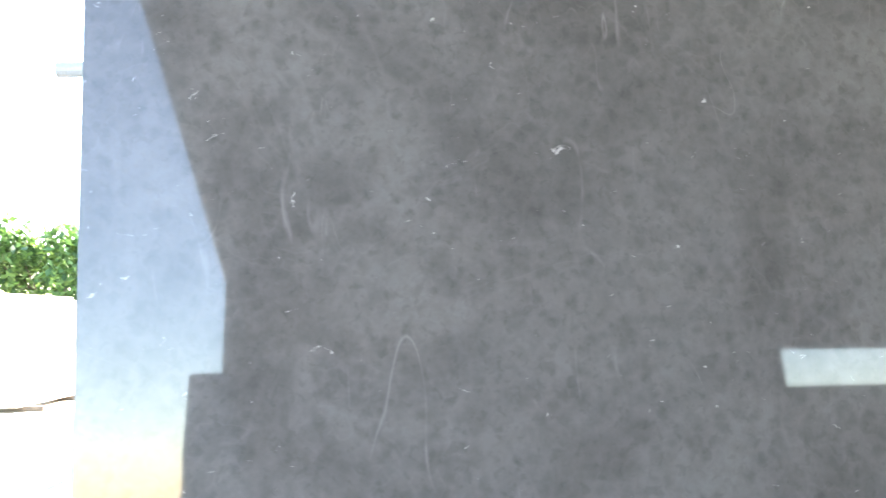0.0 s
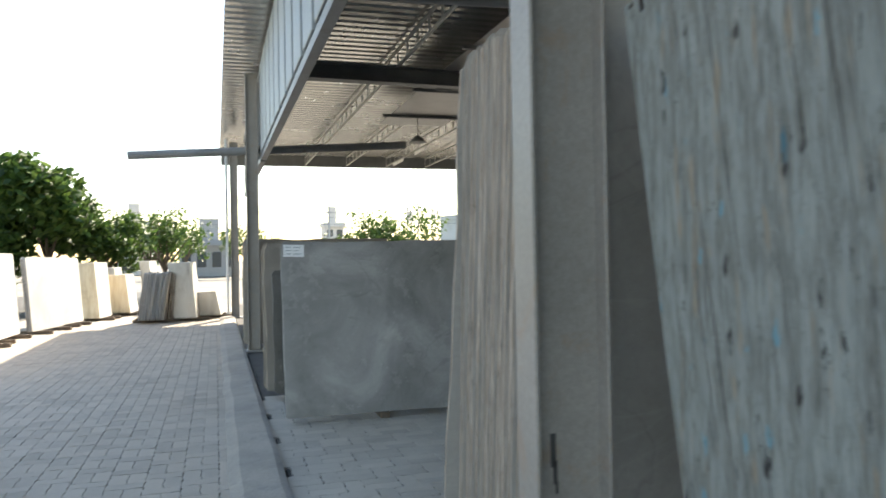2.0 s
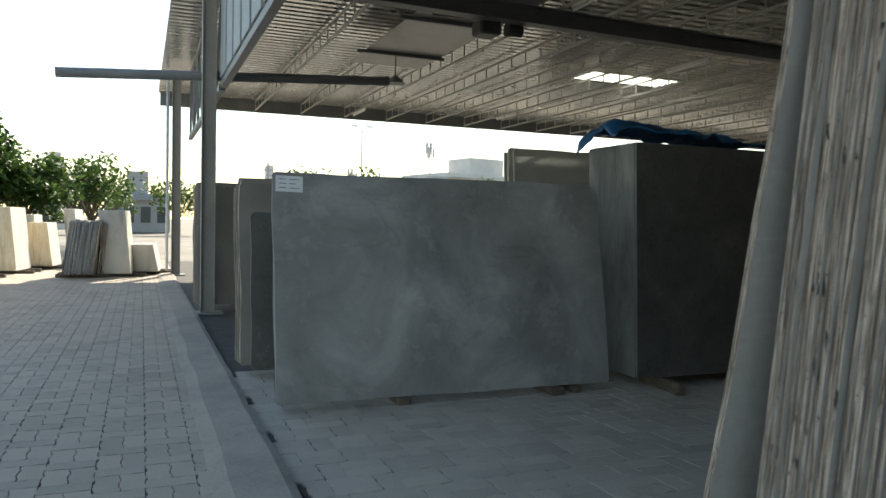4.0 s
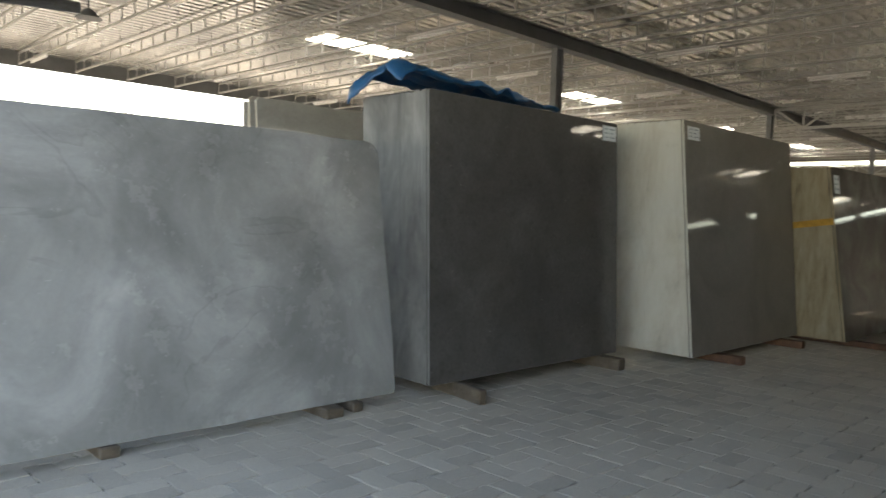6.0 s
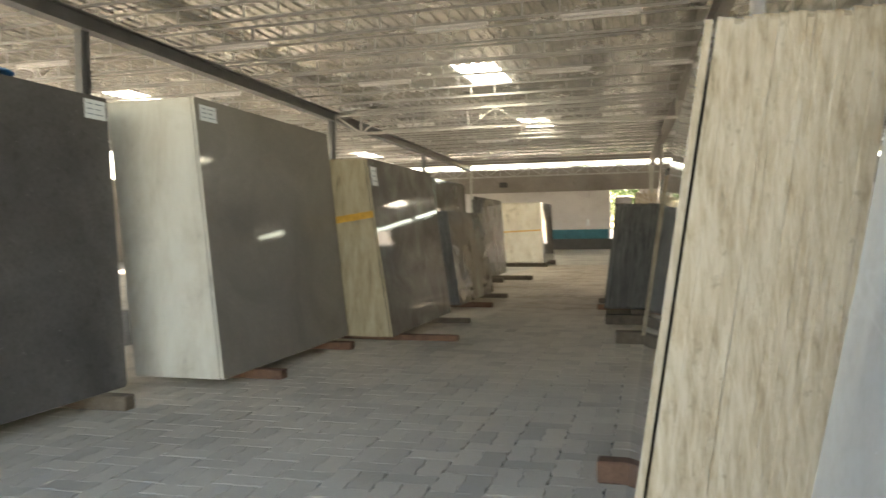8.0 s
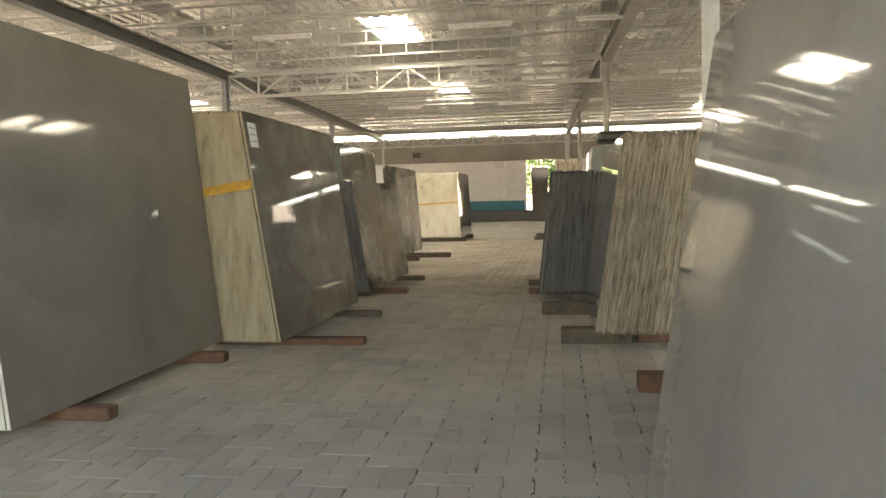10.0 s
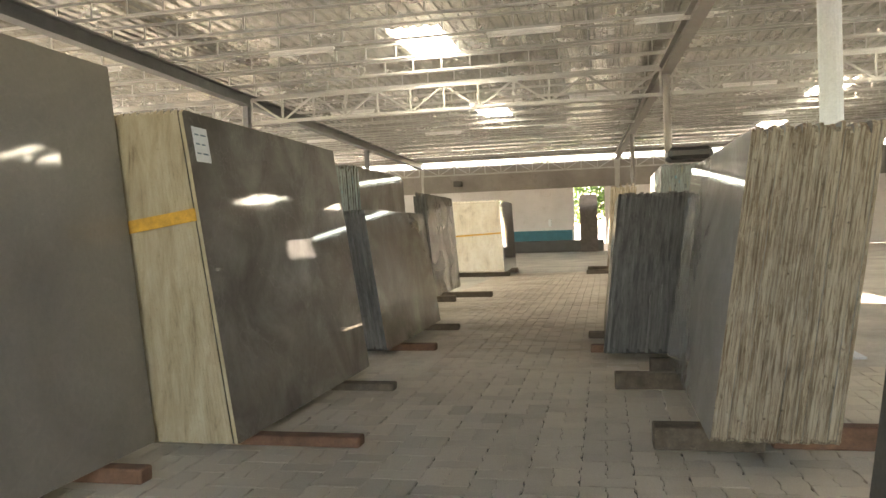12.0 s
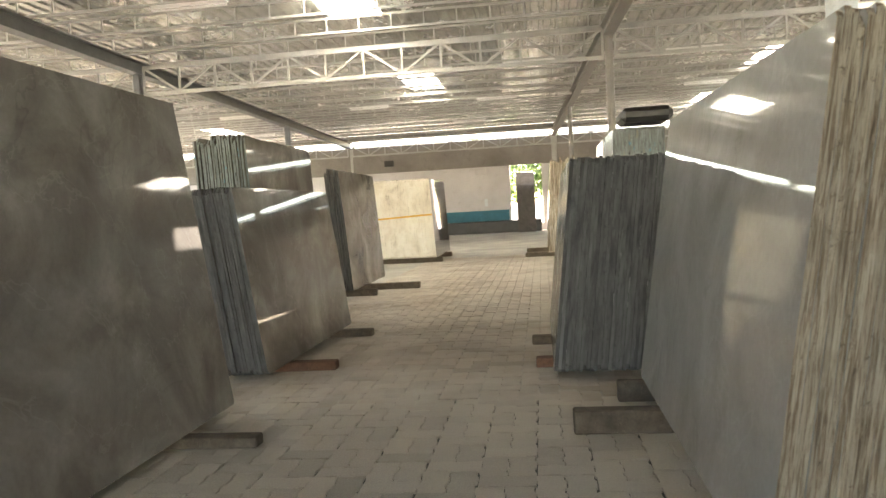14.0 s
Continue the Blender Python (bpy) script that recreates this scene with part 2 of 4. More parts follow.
E_BROWNED = sawn("stained_sawn_edge", (0.52, 0.455, 0.375), (0.26, 0.20, 0.145), (0.66, 0.60, 0.52), vary=0.4, holes=0.6, run_scale=11)
E_SLATE = sawn("slate_sawn_edge", (0.14, 0.14, 0.138), (0.082, 0.082, 0.081), (0.21, 0.21, 0.207), vary=0.25)
E_STEEL = sawn("grey_sawn_edge", (0.36, 0.36, 0.35), (0.20, 0.20, 0.195), (0.50, 0.50, 0.49), vary=0.2, holes=0.4, run_scale=6)
E_SILVER = sawn("silvery_grey_edge", (0.17, 0.17, 0.165), (0.10, 0.10, 0.098), (0.30, 0.30, 0.29), 0.4, vary=0.05, holes=0.15, run_scale=2.5, whole=True, stretch=0.4)
E_WARM = sawn("warm_cream_sawn_edge", (0.78, 0.68, 0.50), (0.66, 0.54, 0.36), (0.84, 0.77, 0.63), vary=0.05, holes=0.15, whole=True)
E_BLOCK = sawn("stained_white_sawn_edge", (0.66, 0.62, 0.54), (0.58, 0.52, 0.43), (0.74, 0.71, 0.65), vary=0.05, holes=0.4, run_scale=4, whole=True, stretch=0.5)
E_MOTTLED = sawn("brown_mottled_sawn_edge", (0.37, 0.315, 0.24), (0.17, 0.125, 0.085), (0.45, 0.395, 0.315), vary=0.25, holes=0.9, run_scale=80, stretch=0.06)
M_GREENEDGE = plain("green_glassy_edge", (0.012, 0.036, 0.035), 0.5, 14, 0.6, world_space=False)
M_GREENEDGE.node_tree.nodes["Principled BSDF"].inputs["Specular IOR Level"].default_value = 0.12
# setting
M_PAVER = paver_mat("grey_concrete_paver", (0.50, 0.45, 0.375), (0.60, 0.545, 0.455))
M_PAVERDUSTY = paver_mat("dusty_concrete_paver", (0.43, 0.365, 0.295), (0.60, 0.555, 0.48))
M_ROADPAVER = paver_mat("road_paver", (0.50, 0.435, 0.355), (0.58, 0.51, 0.42))
M_JOINT = plain("dark_joint_sand", (0.10, 0.095, 0.085), 0.3, 5, 0.95)
M_CONC = plain("worn_concrete", (0.42, 0.395, 0.35), 0.28, 0.9, 0.85, fine=45, bumpy=0.3, dirt=(0.42, 0.39, 0.33))
M_KERB = plain("smooth_cement_kerb", (0.38, 0.345, 0.295), 0.2, 1.6, 0.85, bumpy=0.3, dirt=(0.25, 0.24, 0.225))
M_GROUND = plain("dusty_ground", (0.30, 0.27, 0.22), 0.3, 0.2, 0.95, bumpy=0.4)
M_STEEL = plain("blue_grey_painted_steel", (0.20, 0.215, 0.225), 0.15, 2.0, 0.5, dirt=(0.13, 0.11, 0.095))
M_COLUMN = plain("grey_painted_column", (0.255, 0.245, 0.232), 0.14, 2.0, 0.5, dirt=(0.27, 0.205, 0.16))
M_DARKSTEEL = plain("dark_painted_steel", (0.15, 0.16, 0.165), 0.2, 2.0, 0.5)
M_LATTICE = plain("pale_painted_lattice", (0.46, 0.46, 0.435), 0.15, 3.0, 0.5)
M_PALEBLUE = plain("pale_blue_steel", (0.48, 0.53, 0.58), 0.12, 3.0, 0.45)
M_SHEET = plain("galvanised_roof_sheet", (0.64, 0.64, 0.61), 0.25, 1.3, 0.25, metal=0.8, fine=30, bumpy=0.08)
M_PANEL = plain("blue_grey_cladding", (0.26, 0.30, 0.325), 0.12, 2.0, 0.5)
M_WALL = plain("brown_grey_plaster", (0.29, 0.27, 0.25), 0.2, 0.8, 0.9, bumpy=0.3, dirt=(0.22, 0.20, 0.185))
M_WHITEWALL = plain("whitewashed_wall", (0.66, 0.63, 0.64), 0.1, 0.9, 0.85, dirt=(0.52, 0.48, 0.47))
M_TEAL = plain("teal_painted_dado", (0.03, 0.17, 0.23), 0.25, 1.5, 0.6)
M_WOOD = plain("reddish_timber", (0.15, 0.08, 0.052), 0.4, 9, 0.85, bumpy=0.5, dirt=(0.10, 0.06, 0.045))
M_WOODDARK = plain("weathered_timber", (0.12, 0.095, 0.072), 0.4, 9, 0.9, bumpy=0.5, dirt=(0.20, 0.16, 0.12))
M_TARP = plain("blue_tarpaulin", (0.012, 0.10, 0.25), 0.35, 4, 0.45, bumpy=0.3, world_space=False)
M_BLACKTARP = plain("black_plastic_sheet", (0.02, 0.02, 0.022), 0.3, 4, 0.4, bumpy=0.3)
M_LABEL = plain("paper_label", (0.72, 0.75, 0.78), 0.06, 6, 0.6, bumpy=0)
M_INK = plain("printed_ink", (0.10, 0.16, 0.22), 0.1, 6, 0.6, bumpy=0)
M_TAPE = plain("ochre_band", (0.55, 0.30, 0.045), 0.3, 14, 0.7, world_space=False)
M_TUBE = plain("white_tube", (0.82, 0.82, 0.80), 0.05, 6, 0.3, bumpy=0)
M_BARK = plain("bark", (0.13, 0.10, 0.075), 0.3, 6, 0.95, bumpy=0.6)
M_FACADE = plain("pale_facade", (0.62, 0.60, 0.57), 0.12, 0.3, 0.9, bumpy=0)
M_FACADE2 = plain("grey_facade", (0.36, 0.37, 0.38), 0.12, 0.3, 0.9, bumpy=0)
M_GLASSDARK = plain("dark_window_glass", (0.06, 0.075, 0.09), 0.2, 1, 0.15, bumpy=0)
M_BLUEROOF = plain("pale_blue_sheet_cladding", (0.38, 0.44, 0.48), 0.15, 0.5, 0.5, bumpy=0)
M_DULL = plain("dull_grey_panel", (0.30, 0.30, 0.29), 0.2, 1.2, 0.4, bumpy=0.1, dirt=(0.20, 0.19, 0.18))
M_DARKLINE = plain("dark_metal_trim", (0.06, 0.06, 0.06), 0.2, 3, 0.5, bumpy=0)

M_LEAF, nt_, b_ = material("leaves", 0.55)
geo_ = nt_.nodes.new("ShaderNodeNewGeometry")
c_ = ramp(nt_, geo_.outputs["Random Per Island"], [(0, (0.035, 0.075, 0.018)), (0.5, (0.075, 0.14, 0.03)), (1, (0.15, 0.23, 0.055))])
nt_.links.new(c_, b_.inputs["Base Color"])
tl_ = nt_.nodes.new("ShaderNodeBsdfTranslucent")
nt_.links.new(c_, tl_.inputs[0])
ml_ = nt_.nodes.new("ShaderNodeMixShader")
ml_.inputs[0].default_value = 0.4
nt_.links.new(b_.outputs[0], ml_.inputs[1])
nt_.links.new(tl_.outputs[0], ml_.inputs[2])
nt_.links.new(ml_.outputs[0], nt_.nodes["Material Output"].inputs[0])
M_SKYLIGHT, nt_, b_ = material("translucent_sheet", 0.5)
tr_ = nt_.nodes.new("ShaderNodeBsdfTranslucent")
tr_.inputs[0].default_value = (0.9, 0.92, 0.86, 1)
nt_.links.new(tr_.outputs[0], nt_.nodes["Material Output"].inputs[0])


# ---- mesh helpers ----
def mesh_of(name, verts, faces, mat):
    me = bpy.data.meshes.new(name)
    me.from_pydata([tuple(v) for v in verts], [], faces)
    for m in (mat if isinstance(mat, (list, tuple)) else [mat]):
        me.materials.append(m)
    me.update()
    return me


BOX_F = [(0, 3, 2, 1), (4, 5, 6, 7), (0, 1, 5, 4), (1, 2, 6, 5), (2, 3, 7, 6), (3, 0, 4, 7)]


def add_box(vs, fs, x0, y0, z0, x1, y1, z1):
    n = len(vs)
    vs += [(x0, y0, z0), (x1, y0, z0), (x1, y1, z0), (x0, y1, z0), (x0, y0, z1), (x1, y0, z1), (x1, y1, z1), (x0, y1, z1)]
    fs += [tuple(n + i for i in f) for f in BOX_F]


def add_bar(vs, fs, a, b, w, h=None):
    """A square bar from a to b."""
    a, b = Vector(a), Vector(b)
    d = (b - a).normalized()
    s = d.cross(Vector((0, 0, 1)))
    if s.length < 0.01:
        s = Vector((1, 0, 0))
    s.normalize()
    u = s.cross(d)
    s, u = s * w / 2, u * (h or w) / 2
    n = len(vs)
    for p in (a, b):
        vs += [tuple(p - s - u), tuple(p + s - u), tuple(p + s + u), tuple(p - s + u)]
    fs += [tuple(n + i for i in f) for f in BOX_F]


def add_tube(vs, fs, a, b, r0, r1=None, seg=10):
    a, b = Vector(a), Vector(b)
    r1 = r0 if r1 is None else r1
    d = (b - a).normalized()
    s = d.cross(Vector((0, 0, 1)))
    if s.length < 0.01:
        s = Vector((1, 0, 0))
    s.normalize()
    u = s.cross(d)
    n = len(vs)
    for p, r in ((a, r0), (b, r1)):
        for k in range(seg):
            t = 2 * math.pi * k / seg
            vs.append(tuple(p + s * r * math.cos(t) + u * r * math.sin(t)))
    for k in range(seg):
        j = (k + 1) % seg
        fs.append((n + k, n + j, n + seg + j, n + seg + k))
    fs.append(tuple(n + k for k in range(seg))[::-1])
    fs.append(tuple(n + seg + k for k in range(seg)))


def part(name, geom, mat, parent=None, label="", m=None):
    me = mesh_of(name, geom[0], geom[1], mat) if isinstance(geom, tuple) else geom
    ob = new(name, me)
    if parent is not None:
        ob.parent = parent
    if m is not None:
        ob.matrix_basis = m
    if label:
        tagged(ob, label)
    return ob


def box(x0, y0, z0, x1, y1, z1, bev=0.0):
    if not bev:
        vs, fs = [], []
        add_box(vs, fs, x0, y0, z0, x1, y1, z1)
        return vs, fs
    bm = bmesh.new()
    bmesh.ops.create_cube(bm, size=1)
    for v in bm.verts:
        v.co = Vector((x0 + (v.co.x + 0.5) * (x1 - x0), y0 + (v.co.y + 0.5) * (y1 - y0), z0 + (v.co.z + 0.5) * (z1 - z0)))
    bmesh.ops.bevel(bm, geom=bm.edges[:], offset=bev, segments=1, affect='EDGES')
    vs = [tuple(v.co) for v in bm.verts]
    fs = [tuple(v.index for v in f.verts) for f in bm.faces]
    bm.free()
    return vs, fs


def structure(name, geom, mat, label, category):
    return tagged(part(name, geom, mat), label, category, kind="structure")


def thing(name, at, label, category, group="", turn=0.0):
    ob = new(name)
    ob.matrix_basis = pose(*at, 0, 0, turn)
    return tagged(ob, label, category, group)


# ---- building grid ----
def col_x(i, y):
    return 5.17 - 9.7 * i - 0.035 * (y - 0.375)


COL_Y = [0.375 + 10.3 * j for j in range(5)]
FRONT = {0: (5.32, 0.294), 1: (-6.0, 0.02), 2: (-13.8, -0.1)}  # posts at the road edge
BEAM_Z = 4.35
ROOF_Z = 5.0
WEST, EAST, BACK = -18.0, 20.0, 41.6


# ---- ground, floors ----
def ground():
    s = 900
    structure("ground", ([(-s, -s, -0.06), (s, -s, -0.06), (s, s, -0.06), (-s, s, -0.06)], [(0, 1, 2, 3)]), M_GROUND, "dusty open ground around the stone yard", "ground")
    structure("floor", box(-20, 10.62, -0.05, 19.9, 41.4, -0.008), M_CONC, "worn dusty concrete floor of the shed", "floor")
    structure("paving_bed", box(-20, -0.12, -0.055, 19.9, 10.6, -0.012), M_JOINT, "dark sand bed under shed pavers", "paving bed")
    structure("road", box(-34, -9.5, -0.055, 16, -0.52, -0.012), M_JOINT, "sand bed of the paved yard road", "road")
    # kerb: a worn cement strip with an uneven top, and a narrow gutter on the shed side
    vs, fs = [], []
    n = 120
    for k in range(n + 1):
        x = -20 + 36 * k / n
        w = noise.noise((x * 1.1, 3.0, 0)) * 0.03
        e = noise.noise((x * 2.3, 9.0, 0)) * 0.02
        prof = [(-0.56 + w, -0.05), (-0.54 + w, 0.0), (-0.45 + w, 0.03), (-0.20 + e, 0.045), (-0.15 + e, 0.03), (-0.13 + e, -0.05)]
        vs += [(x, y, z + 0.006 * noise.noise((x * 5, y * 9, 1))) for y, z in prof]
    for k in range(n):
        for j in range(5):
            a = k * 6 + j
            fs.append((a, a + 6, a + 7, a + 1))
    structure("kerb", (vs, fs), M_KERB, "worn cement kerb strip along the shed edge", "kerb")


# ---- roof, columns ----
def lattice(vs, fs, x0, x1, y, z0, z1, step, w):
    """A lattice girder along x."""
    add_bar(vs, fs, (x0, y, z0), (x1, y, z0), w)
    add_bar(vs, fs, (x0, y, z1), (x1, y, z1), w)
    n = max(1, round((x1 - x0) / step))
    for k in range(n + 1):
        x = x0 + (x1 - x0) * k / n
        add_bar(vs, fs, (x, y, z0), (x, y, z1), w * 0.6)


def truss(vs, fs, x0, x1, y, z0, z1, step, w):
    lattice(vs, fs, x0, x1, y, z0, z1, step, w)
    n = max(1, round((x1 - x0) / step))
    for k in range(n):
        a, b = x0 + (x1 - x0) * k / n, x0 + (x1 - x0) * (k + 1) / n
        add_bar(vs, fs, (a, y, z0 if k % 2 else z1), (b, y, z1 if k % 2 else z0), w * 0.6)


SKYLIGHTS = [(cx, cy) for cx in (-10.3, -0.35, 9.6) for cy in (10.2, 19.2, 28.2, 36.5) if (cx, cy) not in ((-0.35, 10.2), (-0.35, 36.5), (9.6, 10.2))] + [(9.6, 10.4)]


def roof():
    # ribbed sheet with real openings over the skylights; the ribs run along y
    vs, fs = [], []
    pitch = 0.25
    prof = [(0.0, 0.0), (0.13, 0.0), (0.155, 0.035), (0.225, 0.035)]
    xs = []
    x = WEST
    while x < EAST:
        xs += [(x + px, pz) for px, pz in prof]
        x += pitch
    cuts = sorted({-0.45, BACK + 0.3} | {cy + s * 1.25 for _, cy in SKYLIGHTS for s in (-1, 1)})
    grid = []
    for yv in cuts:
        row = []
        for px, pz in xs:
            row.append(len(vs))
            vs.append((px, yv, ROOF_Z + pz))
        grid.append(row)
    for r in range(len(cuts) - 1):
        ym = (cuts[r] + cuts[r + 1]) / 2
        for k in range(len(xs) - 1):
            xm = (xs[k][0] + xs[k + 1][0]) / 2
            if any(abs(xm - cx) < 0.5 and abs(ym - cy) < 1.25 for cx, cy in SKYLIGHTS):
                continue
            fs.append((grid[r][k], grid[r + 1][k], grid[r + 1][k + 1], grid[r][k + 1]))
    ob = structure("ceiling", (vs, fs), M_SHEET, "ribbed galvanised metal roof sheets of the shed", "ceiling")
    sol = ob.modifiers.new("thick", 'SOLIDIFY')
    sol.thickness = 0.012
    for cx, cy in SKYLIGHTS:
        vs, fs = [], []
        for k in range(4):
            y0 = cy - 1.3 + k * 0.655
            add_box(vs, fs, cx - 0.56, y0, ROOF_Z + 0.06, cx + 0.56, y0 + 0.64, ROOF_Z + 0.066)
        sk = structure("skylight", (vs, fs), M_SKYLIGHT, "translucent roof sheet glowing with daylight", "skylight")
        sk.visible_shadow = False
    # purlins: lattice along x
    y = 0.9
    while y < BACK - 0.4:
        vs, fs = [], []
        lattice(vs, fs, WEST + 0.3, EAST - 0.3, y, 4.66, 4.93, 0.62, 0.038)
        structure("purlin", (vs, fs), M_LATTICE, "pale painted lattice purlin under the roof", "purlin")
        y += 1.37
    structure("west_fascia", box(WEST + 0.08, -0.4, 4.62, WEST + 0.2, BACK - 0.1, 4.985), M_DARKSTEEL, "dark steel edge beam along the open side of the roof", "fascia")
    # main beams along y over each column row
    for i in (-1, 0, 1):
        b = (col_x(i, BACK), BACK - 0.2)
        vs, fs = [], []
        add_bar(vs, fs, (col_x(i, 0.4), 0.4, BEAM_Z + 0.03), b + (BEAM_Z + 0.03,), 0.22, 0.03)
        add_bar(vs, fs, (col_x(i, 0.4), 0.4, BEAM_Z + 0.27), b + (BEAM_Z + 0.27,), 0.22, 0.03)
        add_bar(vs, fs, (col_x(i, 0.4), 0.4, BEAM_Z + 0.15), b + (BEAM_Z + 0.15,), 0.03, 0.22)
        structure("beam", (vs, fs), M_DARKSTEEL if i > 0 else M_COLUMN, "steel main roof beam along a column row", "beam")
    for x, za, zb in ((1.0, 3.72, 3.86), (-6.14, 3.32, 3.62)):
        vs, fs = [], []
        add_tube(vs, fs, (x, -1.98, za), (x, 2.75, zb), 0.07, seg=14)
        structure("cantilever_pipe", (vs, fs), M_STEEL, "grey steel pipe projecting out over the road", "pipe")
    # cross trusses along x at column lines
    for j, (z0, z1) in ((2, (3.95, 4.5)), (4, (4.0, 4.45))):
        for i in (-1, 0, 1):
            vs, fs = [], []
            x0, x1 = col_x(i + 1, COL_Y[j]) + 0.12, col_x(i, COL_Y[j]) - 0.12
            truss(vs, fs, x0, x1, COL_Y[j] - (0.3 if j == 4 else 0), z0, z1, 0.82, 0.07)
            structure("cross_truss", (vs, fs), M_LATTICE, "white painted steel truss between columns", "truss")
    # front frame
    fx = [col_x(-1, 0.2), col_x(0, 0.2), FRONT[1][0], FRONT[2][0]]
    for x1, x0 in zip(fx, fx[1:]):
        x0, x1 = x0 + 0.12, x1 - 0.12
        vs, fs = [], []
        truss(vs, fs, x0, x1, 0.2, 3.3, 4.8, 1.23, 0.09)
        structure("front_truss", (vs, fs), M_STEEL, "blue-grey steel front truss under the eave", "truss")
    for i in (0, 1):
        x0, x1 = fx[2 - i] + 0.14, fx[1 - i] - 0.14
        host = structure("front_cladding", box(x0, 0.262, 3.36, x1, 0.27, 4.85), M_DARKLINE, "blue-grey sheet cladding above the shed opening", "cladding")
        k = x0
        while k < x1 - 0.6:
            part("panel", box(k + 0.07, 0.14, 3.37, k + 0.71, 0.26, 4.84, 0.008), M_PANEL, host)
            k += 0.8
    p = thing("pendant_lamp", (-8.5, 3.64, 4.05), "small bell-shaped pendant lamp under the roof", "pendant lamp")
    vs, fs = [], []
    add_tube(vs, fs, (0, 0, 0.1), (0, 0, 0.6), 0.012, seg=6)
    part("cable", (vs, fs), M_DARKLINE, p)
    vs, fs = [], []
    add_tube(vs, fs, (0, 0, 0), (0, 0, 0.14), 0.2, 0.06, 16)
    part("shade", (vs, fs), M_DARKSTEEL, p)
    # a dull flat panel strip under the purlins near the front, with its cross bars and a small hoist
    structure("ceiling_panel", box(-9.6, 3.02, 4.622, 0.4, 4.5, 4.634), M_DULL, "dull grey flat panel strip under the roof purlins", "ceiling panel")
    for x in (-0.4, -3.05, -5.9, -8.4):
        vs, fs = [], []
        add_bar(vs, fs, (x, 2.85, 4.59), (x, 4.6, 4.59), 0.06, 0.06)
        structure("cross_bar", (vs, fs), M_DARKSTEEL, "dark steel bar across the ceiling panel", "bar")
    h = thing("roof_hoist", (-4.9, 3.75, 4.2), "small dark hoist hanging under the roof", "hoist")
    vs, fs = [], []
    add_bar(vs, fs, (0.0, -0.75, 0.2), (0.0, 0.75, 0.24), 0.05, 0.05)
    part("arm", (vs, fs), M_DARKSTEEL, h)
    part("housing", box(-0.17, -0.05, -0.02, 0.17, 0.3, 0.2, 0.03), M_DARKLINE, h)
    vs, fs = [], []
    add_tube(vs, fs, (0.0, 0.45, 0.12), (0.0, 0.7, 0.12), 0.1, seg=12)
    part("motor", (vs, fs), M_DARKLINE, h)
    for y in (-0.6, 0.6):
        vs, fs = [], []
        add_tube(vs, fs, (0.0, y, 0.22), (0.0, y, 0.425), 0.015, seg=6)
        part("hanger", (vs, fs), M_DARKSTEEL, h)
    # tube lamps, unlit
    for cx in (-15.5, -12.8, -7.6, -3.2, 0.9, 3.4, 7.2, 11.5):
        for jy, yy in enumerate(0.9 + 1.37 * n for n in (3, 6, 9, 12, 17, 21, 25)):
            xx = cx + (0.9 if jy % 2 else -0.5)
            t = thing("tube_lamp", (xx, yy, 4.617), "unlit white tube lamp hung under a roof purlin", "tube lamp", "tube lamps under the roof")
            vs, fs = [], []
            add_tube(vs, fs, (-0.62, 0, -0.06), (0.62, 0, -0.06), 0.018, seg=8)
            part("tube", (vs, fs), M_TUBE, t)
            part("batten", box(-0.64, -0.03, -0.03, 0.64, 0.03, 0.02, 0.006), M_TUBE, t)


def column(x, y, mat, top, name="column", hw=0.12, depth=0.32):
    c = thing(name, (x, y, 0), "grey painted steel I-section column on a base plate", "column", "shed columns")
    tagged(c, kind="structure")
    y0, y1 = -depth * 0.56, depth * 0.44
    part("web", box(-0.007, y0 + 0.012, 0, 0.007, y1 - 0.012, top), mat, c)
    part("flange", box(-hw, y0, 0, hw, y0 + 0.012, top, 0.003), mat, c)
    part("flange", box(-hw, y1 - 0.012, 0, hw, y1, top, 0.003), mat, c)
    part("base_plate", box(-0.2, -0.2, 0, 0.2, 0.2, 0.02), mat, c)
    return c


